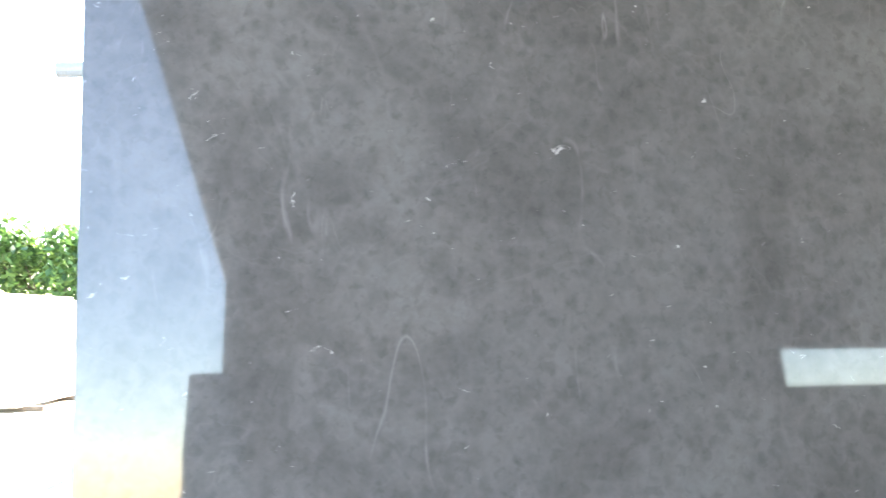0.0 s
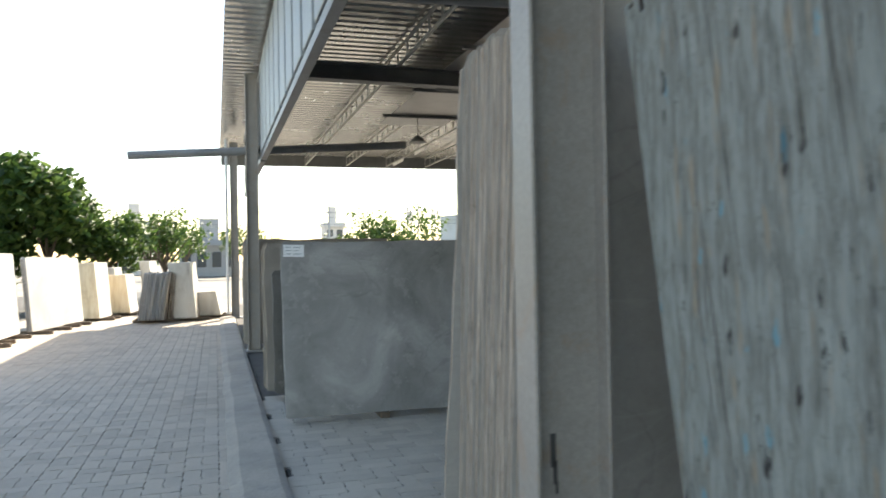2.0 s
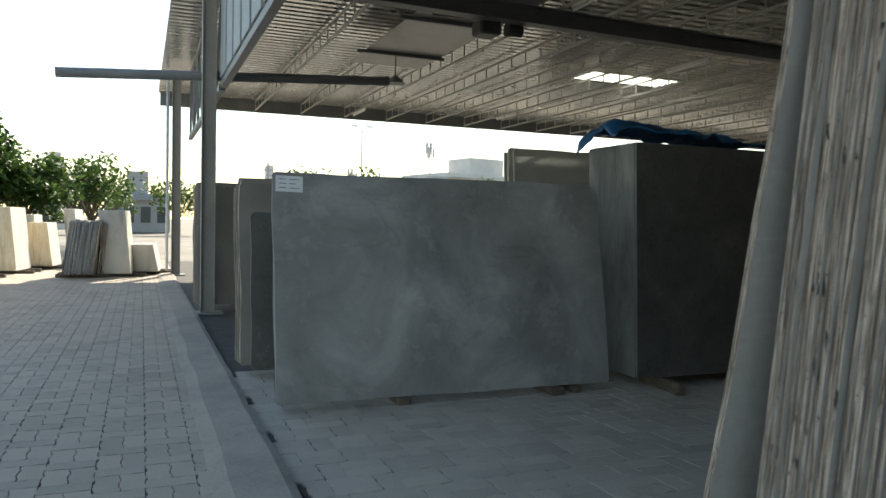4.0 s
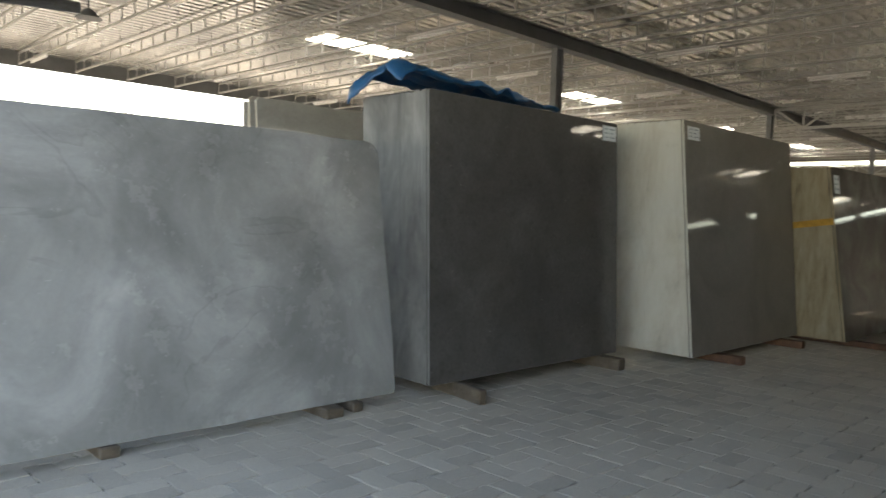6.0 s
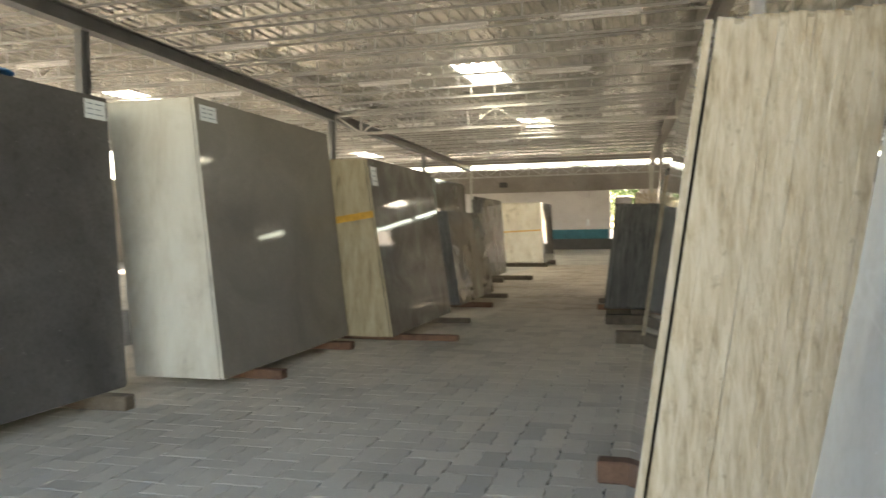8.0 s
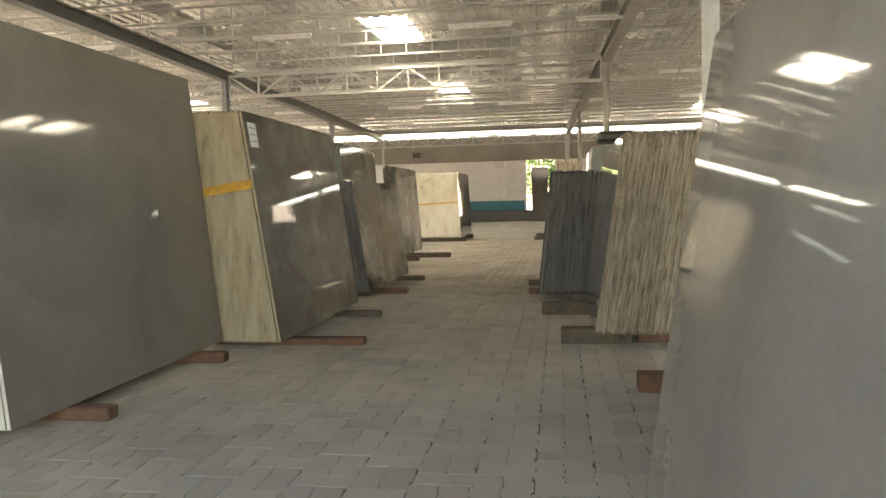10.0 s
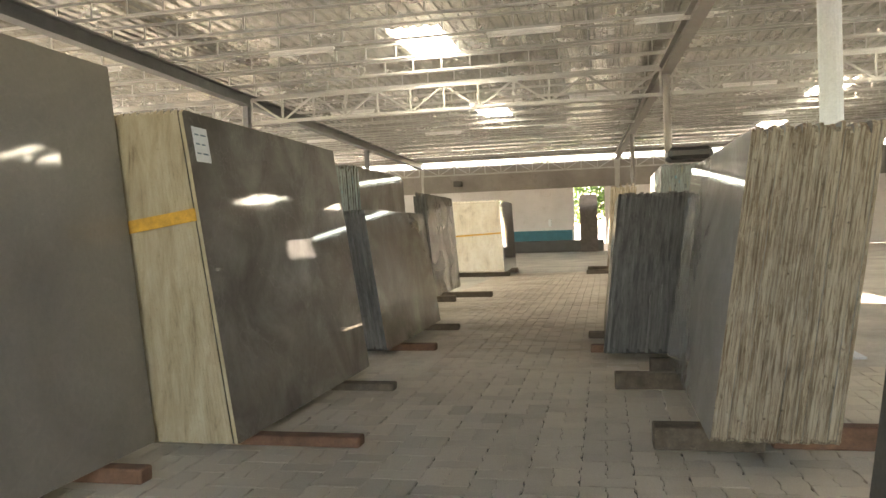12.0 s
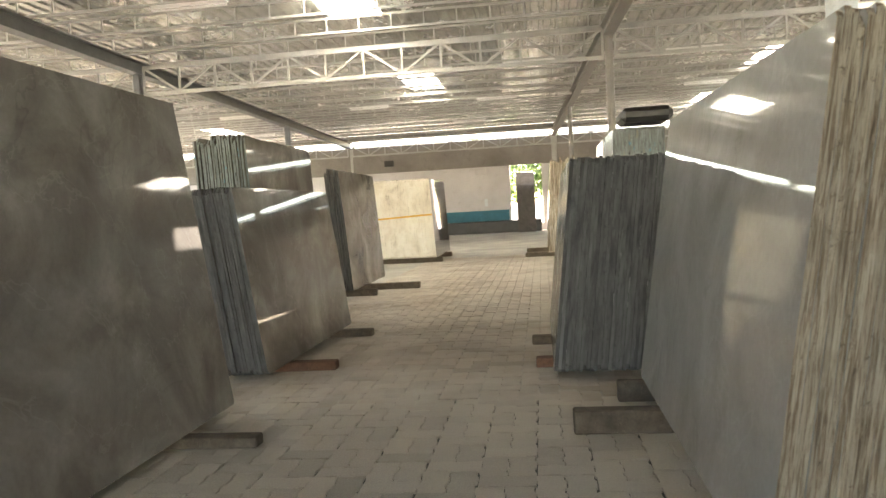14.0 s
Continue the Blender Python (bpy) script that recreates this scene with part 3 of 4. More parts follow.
def columns():
    for j, y in enumerate(COL_Y):
        for i in (-1, 0, 1, 2):
            if (i == 0 and j == 1) or (i < 0 and 0 < j < 4):
                continue
            if i == 0 and 0 < j < 4:
                p = thing("pipe_column", (col_x(i, y), y, 0), "slim grey round steel column", "column", "shed columns")
                tagged(p, kind="structure")
                vs, fs = [], []
                add_tube(vs, fs, (0, 0, 0), (0, 0, BEAM_Z + 0.01), 0.075, seg=14)
                part("shaft", (vs, fs), M_COLUMN, p)
                part("base_plate", box(-0.16, -0.16, 0, 0.16, 0.16, 0.02), M_COLUMN, p)
                continue
            if i == 2 and 0 < j < 4:
                continue
            front = i >= 0 and j == 0
            column(*(FRONT[i] if front else (col_x(i, y), y)), M_COLUMN if j == 0 else (M_STEEL if j < 4 else M_LATTICE), BEAM_Z + (0.4 if j == 0 else 0.01), hw=0.065 if front or i == 1 else 0.12, depth=(0.22 if i == 0 else 0.2) if front or i == 1 else 0.32)
    first = bpy.data.objects["column.001"]
    for z0, z1, y, w in ((1.0, 1.09, -0.052, 0.016), (0.955, 1.02, -0.047, 0.012), (0.93, 0.965, -0.043, 0.008), (0.885, 0.912, -0.041, 0.009)):
        part("dark_drip", box(0.0075, y - w / 2, z0, 0.0095, y + w / 2, z1, 0.0009), M_DARKLINE, first, "dark dried drip")
    c = thing("pipe_column", (5.0, 11.3, 0), "pale blue painted round steel column", "column", "shed columns")
    vs, fs = [], []
    add_tube(vs, fs, (0, 0, 0), (0, 0, BEAM_Z), 0.095, seg=18)
    part("shaft", (vs, fs), M_PALEBLUE, c)
    part("base_plate", box(-0.18, -0.18, 0, 0.18, 0.18, 0.02), M_PALEBLUE, c)


def walls():
    y = BACK
    wx0, wx1, wz1 = 1.6, 3.1, 3.2
    zt = 3.15
    host = structure("wall_back", box(WEST, y, 0, wx0, y + 0.25, zt), M_WHITEWALL, "whitewashed back wall of the shed with a teal dado", "wall")
    part("wall_piece", box(wx1, y, 0, EAST, y + 0.25, zt), M_WHITEWALL, host)
    part("wall_piece", box(wx0, y, 0, wx1, y + 0.25, 0.35), M_WHITEWALL, host)
    part("dado", box(-5.2, y - 0.006, 0.0, wx0 - 0.1, y - 0.001, 1.05), M_TEAL, host, "teal painted dado")
    part("header", box(WEST, y - 0.02, 4.7, EAST, y + 0.1, 4.99), M_WALL, host)
    part("upper_band", box(WEST, y - 0.05, zt, EAST, y + 0.25, 4.42), M_WALL, host, "bare brown plaster band")
    part("ledge", box(WEST, y - 0.12, 3.12, EAST, y - 0.052, 3.2), M_WALL, host)
    structure("wall_west", box(WEST, 12.2, 0, WEST + 0.25, BACK - 0.01, 3.45), M_WALL, "grey plaster wall on the shed's far side", "wall")
    e = structure("wall_east", box(EAST, -0.5, 0, EAST + 0.25, 11.5, 5.1), M_WALL, "plain plaster wall with a long high opening", "wall")
    part("wall_piece", box(EAST, 17.2, 0, EAST + 0.25, BACK - 0.01, 5.1), M_WALL, e)
    part("wall_piece", box(EAST, 11.5, 0, EAST + 0.25, 17.2, 2.9), M_WALL, e)
    part("wall_piece", box(EAST, 11.5, 3.75, EAST + 0.25, 17.2, 5.1), M_WALL, e)


# ---- slab stacks ----
def slab_mesh(name, length, height, th, mats, seed, chips=0.012, cut=0.03, round_=0.0):
    """One slab standing in the plane x = 0, its polished face towards +x: uneven outline, thin chamfer, own edge material."""
    rnd = random.Random(seed)
    pts = []
    nl, nh = max(4, int(length / 0.3)), max(3, int(height / 0.3))
    def j(k):
        return rnd.uniform(-k, k)
    c = [cut * rnd.uniform(0.3, 1.6) for _ in range(4)]
    if round_:
        c = [0.02, 0.02, round_, 0.02]
    pts.append((c[0], 0))
    for k in range(1, nl):
        pts.append((length * k / nl, j(chips * 0.5)))
    pts += [(length - c[1], 0), (length, c[1])]
    for k in range(1, nh):
        pts.append((length + j(chips), height * k / nh))
    if round_:
        pts += [(length, height - c[2]), (length - c[2] * 0.18, height - c[2] * 0.4), (length - c[2] * 0.5, height - c[2] * 0.12), (length - c[2], height)]
    else:
        pts += [(length, height - c[2]), (length - c[2], height)]
    for k in range(nl - 1, 0, -1):
        pts.append((length * k / nl, height + j(chips)))
    pts += [(c[3], height), (0, height - c[3])]
    for k in range(nh - 1, 0, -1):
        pts.append((j(chips), height * k / nh))
    pts.append((0, c[0]))
    n = len(pts)
    vs = [(-th, y, z) for y, z in pts] + [(0 - 0.002, y, z) for y, z in pts]
    cy, cz = length / 2, height / 2
    ins = [(y + (0.0015 if y < cy else -0.0015), z + (0.0015 if z < cz else -0.0015)) for y, z in pts]
    vs += [(0, y, z) for y, z in ins]
    fs = [tuple(range(n))[::-1], tuple(2 * n + k for k in range(n))]
    fi = [0, 0]
    for k in range(n):
        q = (k + 1) % n
        fs += [(k, q, n + q, n + k), (n + k, n + q, 2 * n + q, 2 * n + k)]
        fi += [1, 1]
    me = mesh_of(name, vs, fs, mats)
    me.polygons.foreach_set("material_index", fi)
    return me


def stack(label, at, length, height, lean, count, th, face, edge, side=1, gap=0.002, seed=1, turn=0.0, ragged=0.02, round_=0.0, front_inset=0.0, cut=0.03, hvar=0.03, slant=0.0, chips=0.012, front_gap=0.0, front_edge=None, category="slab stack", shear=0.0, group="slab stacks along the aisle"):
    """A stack of slabs on edge, leaning away from its face. at: the near bottom corner of the outer face. side 1: the face looks towards +x; -1: towards -x."""
    rnd = random.Random(seed)
    s = thing("marble_slab_stack", at, label, category, group, turn)
    variants = [slab_mesh("slab", length, height, th, [face, edge], seed * 31 + k, chips=chips, cut=cut, round_=round_) for k in range(4)]
    front = slab_mesh("slab", length, height, th, [face, front_edge or edge], seed * 31 + 9, chips=chips, cut=cut, round_=round_)
    ang = math.degrees(math.atan2(lean, height))
    for k in range(count):
        off = k * (th + gap) + (rnd.uniform(0, gap) + front_gap if k else 0)
        dy = rnd.uniform(-ragged, ragged) if k else 0.0
        dy += front_inset if k == 0 else slant * k
        sc = 1 + (rnd.uniform(-hvar, hvar) if k else 0)
        m = pose(-side * off, dy, 0.0, 0, -ang * side, 0)
        if side < 0:
            m = m @ Matrix.Diagonal((-1, 1, 1, 1))
        m = m @ Matrix(((1, 0, 0, 0), (0, 1, shear, 0), (0, 0, sc, 0), (0, 0, 0, 1)))
        me = variants[k % 4] if k else front
        ob = new("slab", me)
        ob.parent = s
        ob.matrix_basis = m
    s["lean"] = ang
    return s


def on_face(s, side, y, z, out=0.0):
    """A pose on the leaning face of a stack: x outwards."""
    return pose(0, 0, 0, 0, -s["lean"] * side, 0) @ pose(side * out, y, z)


def sticker(s, side, y, z, w, h, lines=3, tilt=0.0):
    """A printed paper label on the face, with bars for its unreadable writing."""
    x0, x1 = (0.001, 0.003) if side > 0 else (-0.003, -0.001)
    l = part("sticker", box(x0, 0, 0, x1, w, h), M_LABEL, s, "white paper label with small print", m=on_face(s, side, y, z) @ pose(0, 0, 0, tilt))
    vs, fs = [], []
    for k in range(lines):
        zz = h * (0.78 - k * 0.27)
        for a, b in ((0.12, 0.38), (0.5, 0.86 - 0.12 * (k % 2))):
            add_box(vs, fs, x1 if side > 0 else x0 - 0.001, w * a, zz - h * 0.022, (x1 + 0.001) if side > 0 else x0, w * b, zz + h * 0.022)
    part("print", (vs, fs), M_INK, l)


def bearer(x0, x1, y, w=0.1, h=0.1, mat=None, turn=0.0, z=0.0):
    """A timber bearer on the floor, along x, with chamfered and slightly twisted ends."""
    b = tagged(part("timber_bearer", box(x0 - (x0 + x1) / 2, -w / 2, 0, x1 - (x0 + x1) / 2, w / 2, h, 0.008), mat or M_WOOD, m=pose((x0 + x1) / 2, y, z, 0, 0, turn)), "rough timber bearer lying under a slab stack", "timber", "timber bearers under the stacks")
    return b


def left_side():
    s = stack("cloudy grey marble slabs leaning beside the road", (0.0, 0.0, 0.06), 2.8, 1.69, 0.27, 5, 0.02, M_GREY, M_GREENEDGE, 1, seed=3, ragged=0.03, round_=0.11, hvar=0.012, front_edge=E_STEEL)
    sticker(s, 1, 0.02, 1.545, 0.2, 0.12, tilt=-1.5)
    bearer(-0.6, 0.03, 0.95, 0.1, 0.06, M_WOODDARK), bearer(-0.6, 0.1, 2.25, 0.13, 0.06, M_WOODDARK), bearer(-0.6, 0.06, 2.45, 0.08, 0.06, M_WOODDARK)
    # behind it
    stack("weathered cream slabs with rough ends beside the kerb", (-1.35, -0.08, 0.1), 2.4, 1.62, 0.22, 9, 0.02, M_BEIGE, E_BROWNED, 1, seed=5, ragged=0.03)
    stack("dark green-grey slabs standing near the road edge", (-1.15, -0.02, 0.1), 2.2, 1.35, 0.15, 2, 0.02, M_GRAPH, E_STEEL, 1, seed=6)
    stack("rough-ended cream slabs beyond the front column", (-6.25, -0.12, 0.1), 2.6, 1.78, 0.2, 16, 0.02, M_BEIGE, E_BROWNED, 1, seed=7, ragged=0.04)
    for x in (-1.8, -6.75):
        bearer(x - 0.3, x + 0.65, 0.5), bearer(x - 0.3, x + 0.65, 1.8)
    s = stack("grey slabs standing deeper in the shed", (-2.2, 3.05, 0.1), 2.4, 2.15, 0.15, 8, 0.02, M_PALE, E_CREAM, 1, seed=8, ragged=0.05)
    bearer(-2.7, -2.1, 3.6), bearer(-2.7, -2.1, 5.0)
    # polished dark stack with tarpaulin
    s = stack("dark grey polished marble slabs with silvery ends", (0.13, 2.99, 0.1), 2.25, 2.0, 0.11, 34, 0.0205, M_DARK, E_SILVER, 1, 0.0003, seed=11, ragged=0.0012, hvar=0.0015, chips=0.0008, front_gap=0.008, cut=0.012)
    sticker(s, 1, 2.03, 1.84, 0.2, 0.13)
    bearer(-0.8, 0.42, 3.3, 0.065, 0.1, M_WOODDARK, -8), bearer(-0.8, 0.34, 5.0, 0.1, 0.1, M_WOODDARK)
    # cream-ended stack
    s = stack("beige polished marble slabs with clean cream ends", (0.61, 5.68, 0.075), 2.35, 2.1, 0.2, 37, 0.02, M_BEIGE, E_CREAM, 1, 0.0002, seed=12, ragged=0.0008, hvar=0.001, chips=0.0006, front_gap=0.008, cut=0.012)
    sticker(s, 1, 0.06, 1.93, 0.22, 0.12)
    bearer(-0.2, 0.86, 6.15, 0.1, 0.075), bearer(-0.2, 0.84, 7.6, 0.1, 0.075)
    # yellowed stack with the ochre band
    s = stack("veined taupe polished slabs with yellowed ends and an ochre band", (1.09, 8.06, 0.06), 2.33, 1.865, 0.26, 25, 0.0207, M_TAUPE, E_YELLOW, 1, 0.0003, seed=13, ragged=0.001, hvar=0.002, chips=0.0008, front_gap=0.008, cut=0.012)
    sticker(s, 1, 0.07, 1.58, 0.16, 0.2)
    part("band", box(-0.45, -0.022, -0.035, -0.01, -0.014, 0.035), M_TAPE, s, "ochre painted band", on_face(s, 1, 0, 1.28))
    bearer(0.3, 1.72, 8.3, 0.1, 0.06), bearer(0.3, 1.5, 9.75, 0.1, 0.06, M_WOODDARK)
    # further stacks
    s = stack("short graphite slabs with dark sawn ends", (1.03, 11.12, 0.07), 2.35, 1.36, 0.18, 22, 0.02, M_TAUPE, E_SLATE, 1, 0.001, seed=14, ragged=0.006, hvar=0.006, chips=0.005)
    bearer(0.4, 1.4, 11.6, 0.1, 0.07), bearer(0.4, 1.34, 13.1, 0.1, 0.07, M_WOODDARK)
    stack("tall pale slabs with chalky ends", (0.05, 13.6, 0.1), 2.2, 1.95, 0.08, 24, 0.02, M_TAUPE, E_AQUA, 1, 0.004, seed=15, ragged=0.02)
    stack("dark-edged polished slabs standing down the aisle", (0.3, 16.4, 0.1), 2.2, 1.72, 0.12, 9, 0.02, M_TAUPE, E_SLATE, 1, 0.004, seed=16)
    bearer(-0.6, 0.3, 14.2, 0.1, 0.1, M_WOODDARK), bearer(-0.6, 0.3, 15.3, 0.1, 0.1, M_WOODDARK), bearer(-0.2, 1.1, 17.4, 0.1, 0.1, M_WOODDARK), bearer(-0.2, 0.6, 16.6, 0.1, 0.1, M_WOODDARK)
    s = stack("whitish rough-ended slab block with an ochre band", (0.6, 22.8, 0.12), 2.6, 1.8, 0.08, 80, 0.022, M_DARK, E_BLOCK, 1, 0.0004, seed=17, ragged=0.003, hvar=0.006, chips=0.003)
    part("band", box(-1.76, -0.026, -0.02, -0.01, -0.017, 0.02), M_TAPE, s, "ochre strap", on_face(s, 1, 0, 0.98))
    bearer(-1.4, 0.7, 23.1, 0.14, 0.12, M_WOODDARK), bearer(-1.4, 0.7, 24.9, 0.14, 0.12, M_WOODDARK)


def right_side():
    # double stack leaning on the first column: face to the east
    s = stack("brown-grey polished marble slabs with chalky aqua ends", (6.75, 0.507, 0.1), 3.0, 2.1, 0.235, 49, 0.0203, M_BROWN, E_AQUA, 1, 0.0002, seed=21, ragged=0.002, hvar=0.006, slant=0.0003, chips=0.0012, front_edge=M_GREENEDGE, turn=3.5, shear=-0.08)
    bearer(5.55, 6.85, 1.2, turn=3.5), bearer(5.4, 6.75, 2.8, turn=3.5)
    # across the side aisle: two stacks that its polish mirrors
    stack("dark polished slabs across the side aisle", (9.2, 1.75, 0.1), 1.92, 1.95, 0.2, 12, 0.02, M_DARK, E_SLATE, -1, 0.002, seed=81)
    bearer(9.1, 9.75, 2.3), bearer(9.1, 9.75, 3.4)
    stack("dark grey slabs standing near the road edge", (12.0, -0.08, 0.1), 2.8, 2.05, 0.2, 6, 0.02, M_DARK, E_STEEL, -1, 0.002, seed=82)
    bearer(11.9, 12.4, 0.8), bearer(11.9, 12.4, 2.5)
    # face to the aisle
    s = stack("pale slabs with weathered rough-sawn ends", (3.93, 0.42, 0.1), 1.55, 2.32, 0.22, 96, 0.0112, M_PALE, E_ROUGH, -1, 0.0012, seed=22, ragged=0.012, hvar=0.01, chips=0.004)
    stack("single pale slab leaning out from its stack", (3.74, 0.40, 0.1), 1.6, 2.3, 0.4, 1, 0.02, M_PALE, E_ROUGH, -1, seed=29)
    bearer(3.66, 4.95, 0.8), bearer(3.66, 4.95, 1.7)
    s = stack("beige polished slabs with straw-coloured sawn ends", (3.54, 2.7, 0.1), 2.1, 1.55, 0.23, 21, 0.0185, M_BEIGE, E_STRAW, -1, 0.0004, seed=23, ragged=0.002, hvar=0.003, chips=0.0015, front_gap=0.008, cut=0.012)
    bearer(3.2, 4.2, 3.0), bearer(3.4, 4.2, 4.3)
    s = stack("graphite polished slabs standing on timber", (4.02, 5.3, 0.1), 2.1, 2.1, 0.3, 16, 0.02, M_GRAPH, E_SLATE, -1, 0.003, seed=24)
    sticker(s, -1, 1.85, 1.85, 0.18, 0.2)
    bearer(3.75, 4.7, 6.95, 0.13, 0.11), bearer(3.9, 4.7, 5.7)
    s = stack("pale polished slabs with stained ragged ends", (3.55, 8.12, 0.12), 2.5, 1.52, 0.23, 31, 0.018, M_PALE, E_MOTTLED, -1, 0.0006, seed=25, ragged=0.006, hvar=0.012, chips=0.004)
    bearer(3.3, 3.85, 8.45, 0.15, 0.12, M_WOODDARK), bearer(3.9, 4.5, 8.5, 0.1, 0.12), bearer(3.12, 4.4, 9.9, 0.1, 0.12, M_WOODDARK), bearer(3.4, 4.4, 10.5, 0.08, 0.12, M_WOODDARK)
    s = stack("dark slate slabs with layered grey-green ends", (3.04, 10.97, 0.07), 2.4, 1.4, 0.17, 26, 0.022, M_GRAPH, E_SLATE, -1, 0.001, seed=26, ragged=0.007, hvar=0.006, chips=0.005)
    bearer(2.92, 3.7, 11.5, 0.1, 0.07), bearer(2.88, 3.7, 12.4, 0.12, 0.07, M_WOODDARK)
    stack("whitish slabs further down the aisle", (3.72, 14.4, 0.1), 2.4, 1.85, 0.1, 24, 0.022, M_GREY, E_AQUA, -1, 0.001, seed=27, ragged=0.005, hvar=0.006, chips=0.004)
    bearer(3.6, 4.4, 14.8), bearer(3.6, 4.4, 16.3)
    stack("rough white-edged slabs near the end of the aisle", (3.1, 22.9, 0.1), 2.6, 2.05, 0.15, 18, 0.03, M_PALE, E_BROWNED, -1, 0.004, seed=28)
    bearer(2.6, 3.9, 23.3, 0.2, 0.1, M_WOODDARK), bearer(2.6, 3.9, 25, 0.2, 0.1, M_WOODDARK)


def far_end():
    """Things against the back wall."""
    t = tagged(part("low_ledge", box(-4.6, 40.6, 0, 3.0, 41.3, 0.55, 0.03), M_DARKLINE), "long low dark ledge against the teal dado", "ledge")
    f = thing("flood_lamp", (-4.1, 41.5, 3.55), "small dark flood lamp on the back wall", "lamp")
    part("housing", box(-0.22, -0.3, -0.14, 0.22, -0.1, 0.14, 0.02), M_DARKLINE, f)
    part("bracket", box(-0.04, -0.1, -0.05, 0.04, 0.06, 0.05), M_DARKLINE, f)
    tagged(part("wall_box", box(0.0, 41.45, 2.75, 0.5, 41.6, 3.05, 0.02), M_WHITEWALL), "small white box fixed to the back wall", "box")
    tagged(part("meter_box", box(0.35, 41.5, 1.25, 0.5, 41.6, 1.6, 0.01), M_LABEL), "small pale switch box on the wall", "switch box")
    stack("brown slab standing before the back opening", (2.75, 40.0, 0.0), 0.8, 2.6, 0.1, 3, 0.03, M_BROWN, E_BROWNED, 1, seed=71, turn=90)
    c = tagged(part("black_sheet", box(3.9, 14.3, 2.0, 4.45, 14.9, 2.16, 0.05), M_BLACKTARP), "folded black plastic sheet on a slab stack", "plastic sheet")


def yard_stacks():
    """White stacks on the far side of the road; their faces look towards the shed."""
    rows = [  # x, y of the near corner, length, height, count, turn, face, edge
        (-4.4, -4.75, 2.2, 1.8, 20, 88, M_WHITE, E_CREAM), (-7.1, -4.7, 1.8, 1.75, 22, 86, M_WHITE, E_WARM),
        (-9.0, -4.7, 1.6, 1.7, 12, 86, M_WHITE, E_CREAM), (-10.85, -4.42, 1.5, 1.62, 5, 76, M_WHITE, E_STEEL),
        (-12.5, -4.13, 1.2, 1.6, 3, 76, M_WHITE, E_CREAM), (-14.29, -3.55, 1.17, 1.48, 22, 82, M_WHITE, E_WARM),
        (-16.04, -2.98, 1.1, 1.12, 22, 84, M_WHITE, E_WARM), (-18.2, -2.51, 1.2, 1.5, 13, 84, M_WHITE, E_CREAM),
        (-16.7, -3.35, 1.3, 1.32, 10, 88, M_WHITE, E_CREAM),
        (-13.09, -1.1, 1.3, 1.45, 25, 86, M_WHITE, E_CREAM), (-13.85, -0.5, 1.3, 0.66, 23, 85, M_WHITE, E_CREAM)]
    for k, (x, y, le, h, n, turn, face, edge) in enumerate(rows):
        stack("white marble slabs leaning in the open yard", (x, y, 0.08), le, h, 0.13, n, 0.022, face, edge, 1, 0.0005, seed=40 + k, turn=turn, ragged=0.003, hvar=0.004, chips=0.002, group="white slab stacks in the yard")
        for d in (0.3, le - 0.3):
            c, sn = math.cos(radians(turn)), math.sin(radians(turn))
            b = bearer(-0.6, 0.2, 0, 0.09, 0.08, M_WOODDARK)
            b.matrix_basis = pose(x - sn * d - 0.1 * c, y + c * d - 0.1 * sn, 0, 0, 0, turn)
    stack("leaning grey-white offcut slabs in the yard", (-12.85, -2.5, 0.08), 1.2, 1.2, 0.17, 19, 0.024, M_WHITE, E_STEEL, -1, 0.008, seed=60, turn=84, ragged=0.04, hvar=0.03, group="white slab stacks in the yard")
    stack("thin dark brown slabs leaning in the yard", (-13.05, -1.84, 0.08), 1.1, 1.15, 0.1, 4, 0.02, M_BROWN, E_BROWNED, -1, 0.02, seed=61, turn=84, group="white slab stacks in the yard")
    for x in (-13.2, -13.8):
        b = bearer(-0.55, 0.55, 0, 0.1, 0.08, M_WOODDARK)
        b.matrix_basis = pose(x, -2.1, 0, 0, 0, 84)


def tarpaulin():
    bm = bmesh.new()
    nx, ny = 22, 40
    grid = []
    for a in range(nx + 1):
        row = []
        for b in range(ny + 1):
            u, v = a / nx, b / ny
            x = -0.78 + 0.62 * u + 0.05 * noise.noise((u * 3, v * 5, 2))
            y = 2.9 + 1.75 * v
            z = 2.12 + 0.05 + 0.10 * (1 - v) + 0.06 * noise.noise((u * 4, v * 9, 5)) + 0.035 * noise.noise((u * 9, v * 17, 7)) + 0.07 * math.sin(u * math.pi) * (1.0 - 0.6 * v)
            if v < 0.075:  # the near end hangs down over the slab ends
                f = (0.075 - v) / 0.075
                y = 2.955 - 0.05 * f - 0.03 * math.sin(u * 9)
                z -= (0.04 + 0.2 * f) * (0.6 + 0.4 * math.sin(u * 5 + 1))
            else:
                z = max(z, 2.118)
            row.append(bm.verts.new((x, y, z)))
        grid.append(row)
    for a in range(nx):
        for b in range(ny):
            bm.faces.new((grid[a][b], grid[a + 1][b], grid[a + 1][b + 1], grid[a][b + 1])).smooth = True
    me = bpy.data.meshes.new("blue_tarpaulin")
    bm.to_mesh(me)
    bm.free()
    me.materials.append(M_TARP)
    ob = tagged(new("blue_tarpaulin", me), "crumpled blue plastic tarpaulin lying over a slab stack", "tarpaulin")
    sol = ob.modifiers.new("thick", 'SOLIDIFY')
    sol.thickness = 0.012


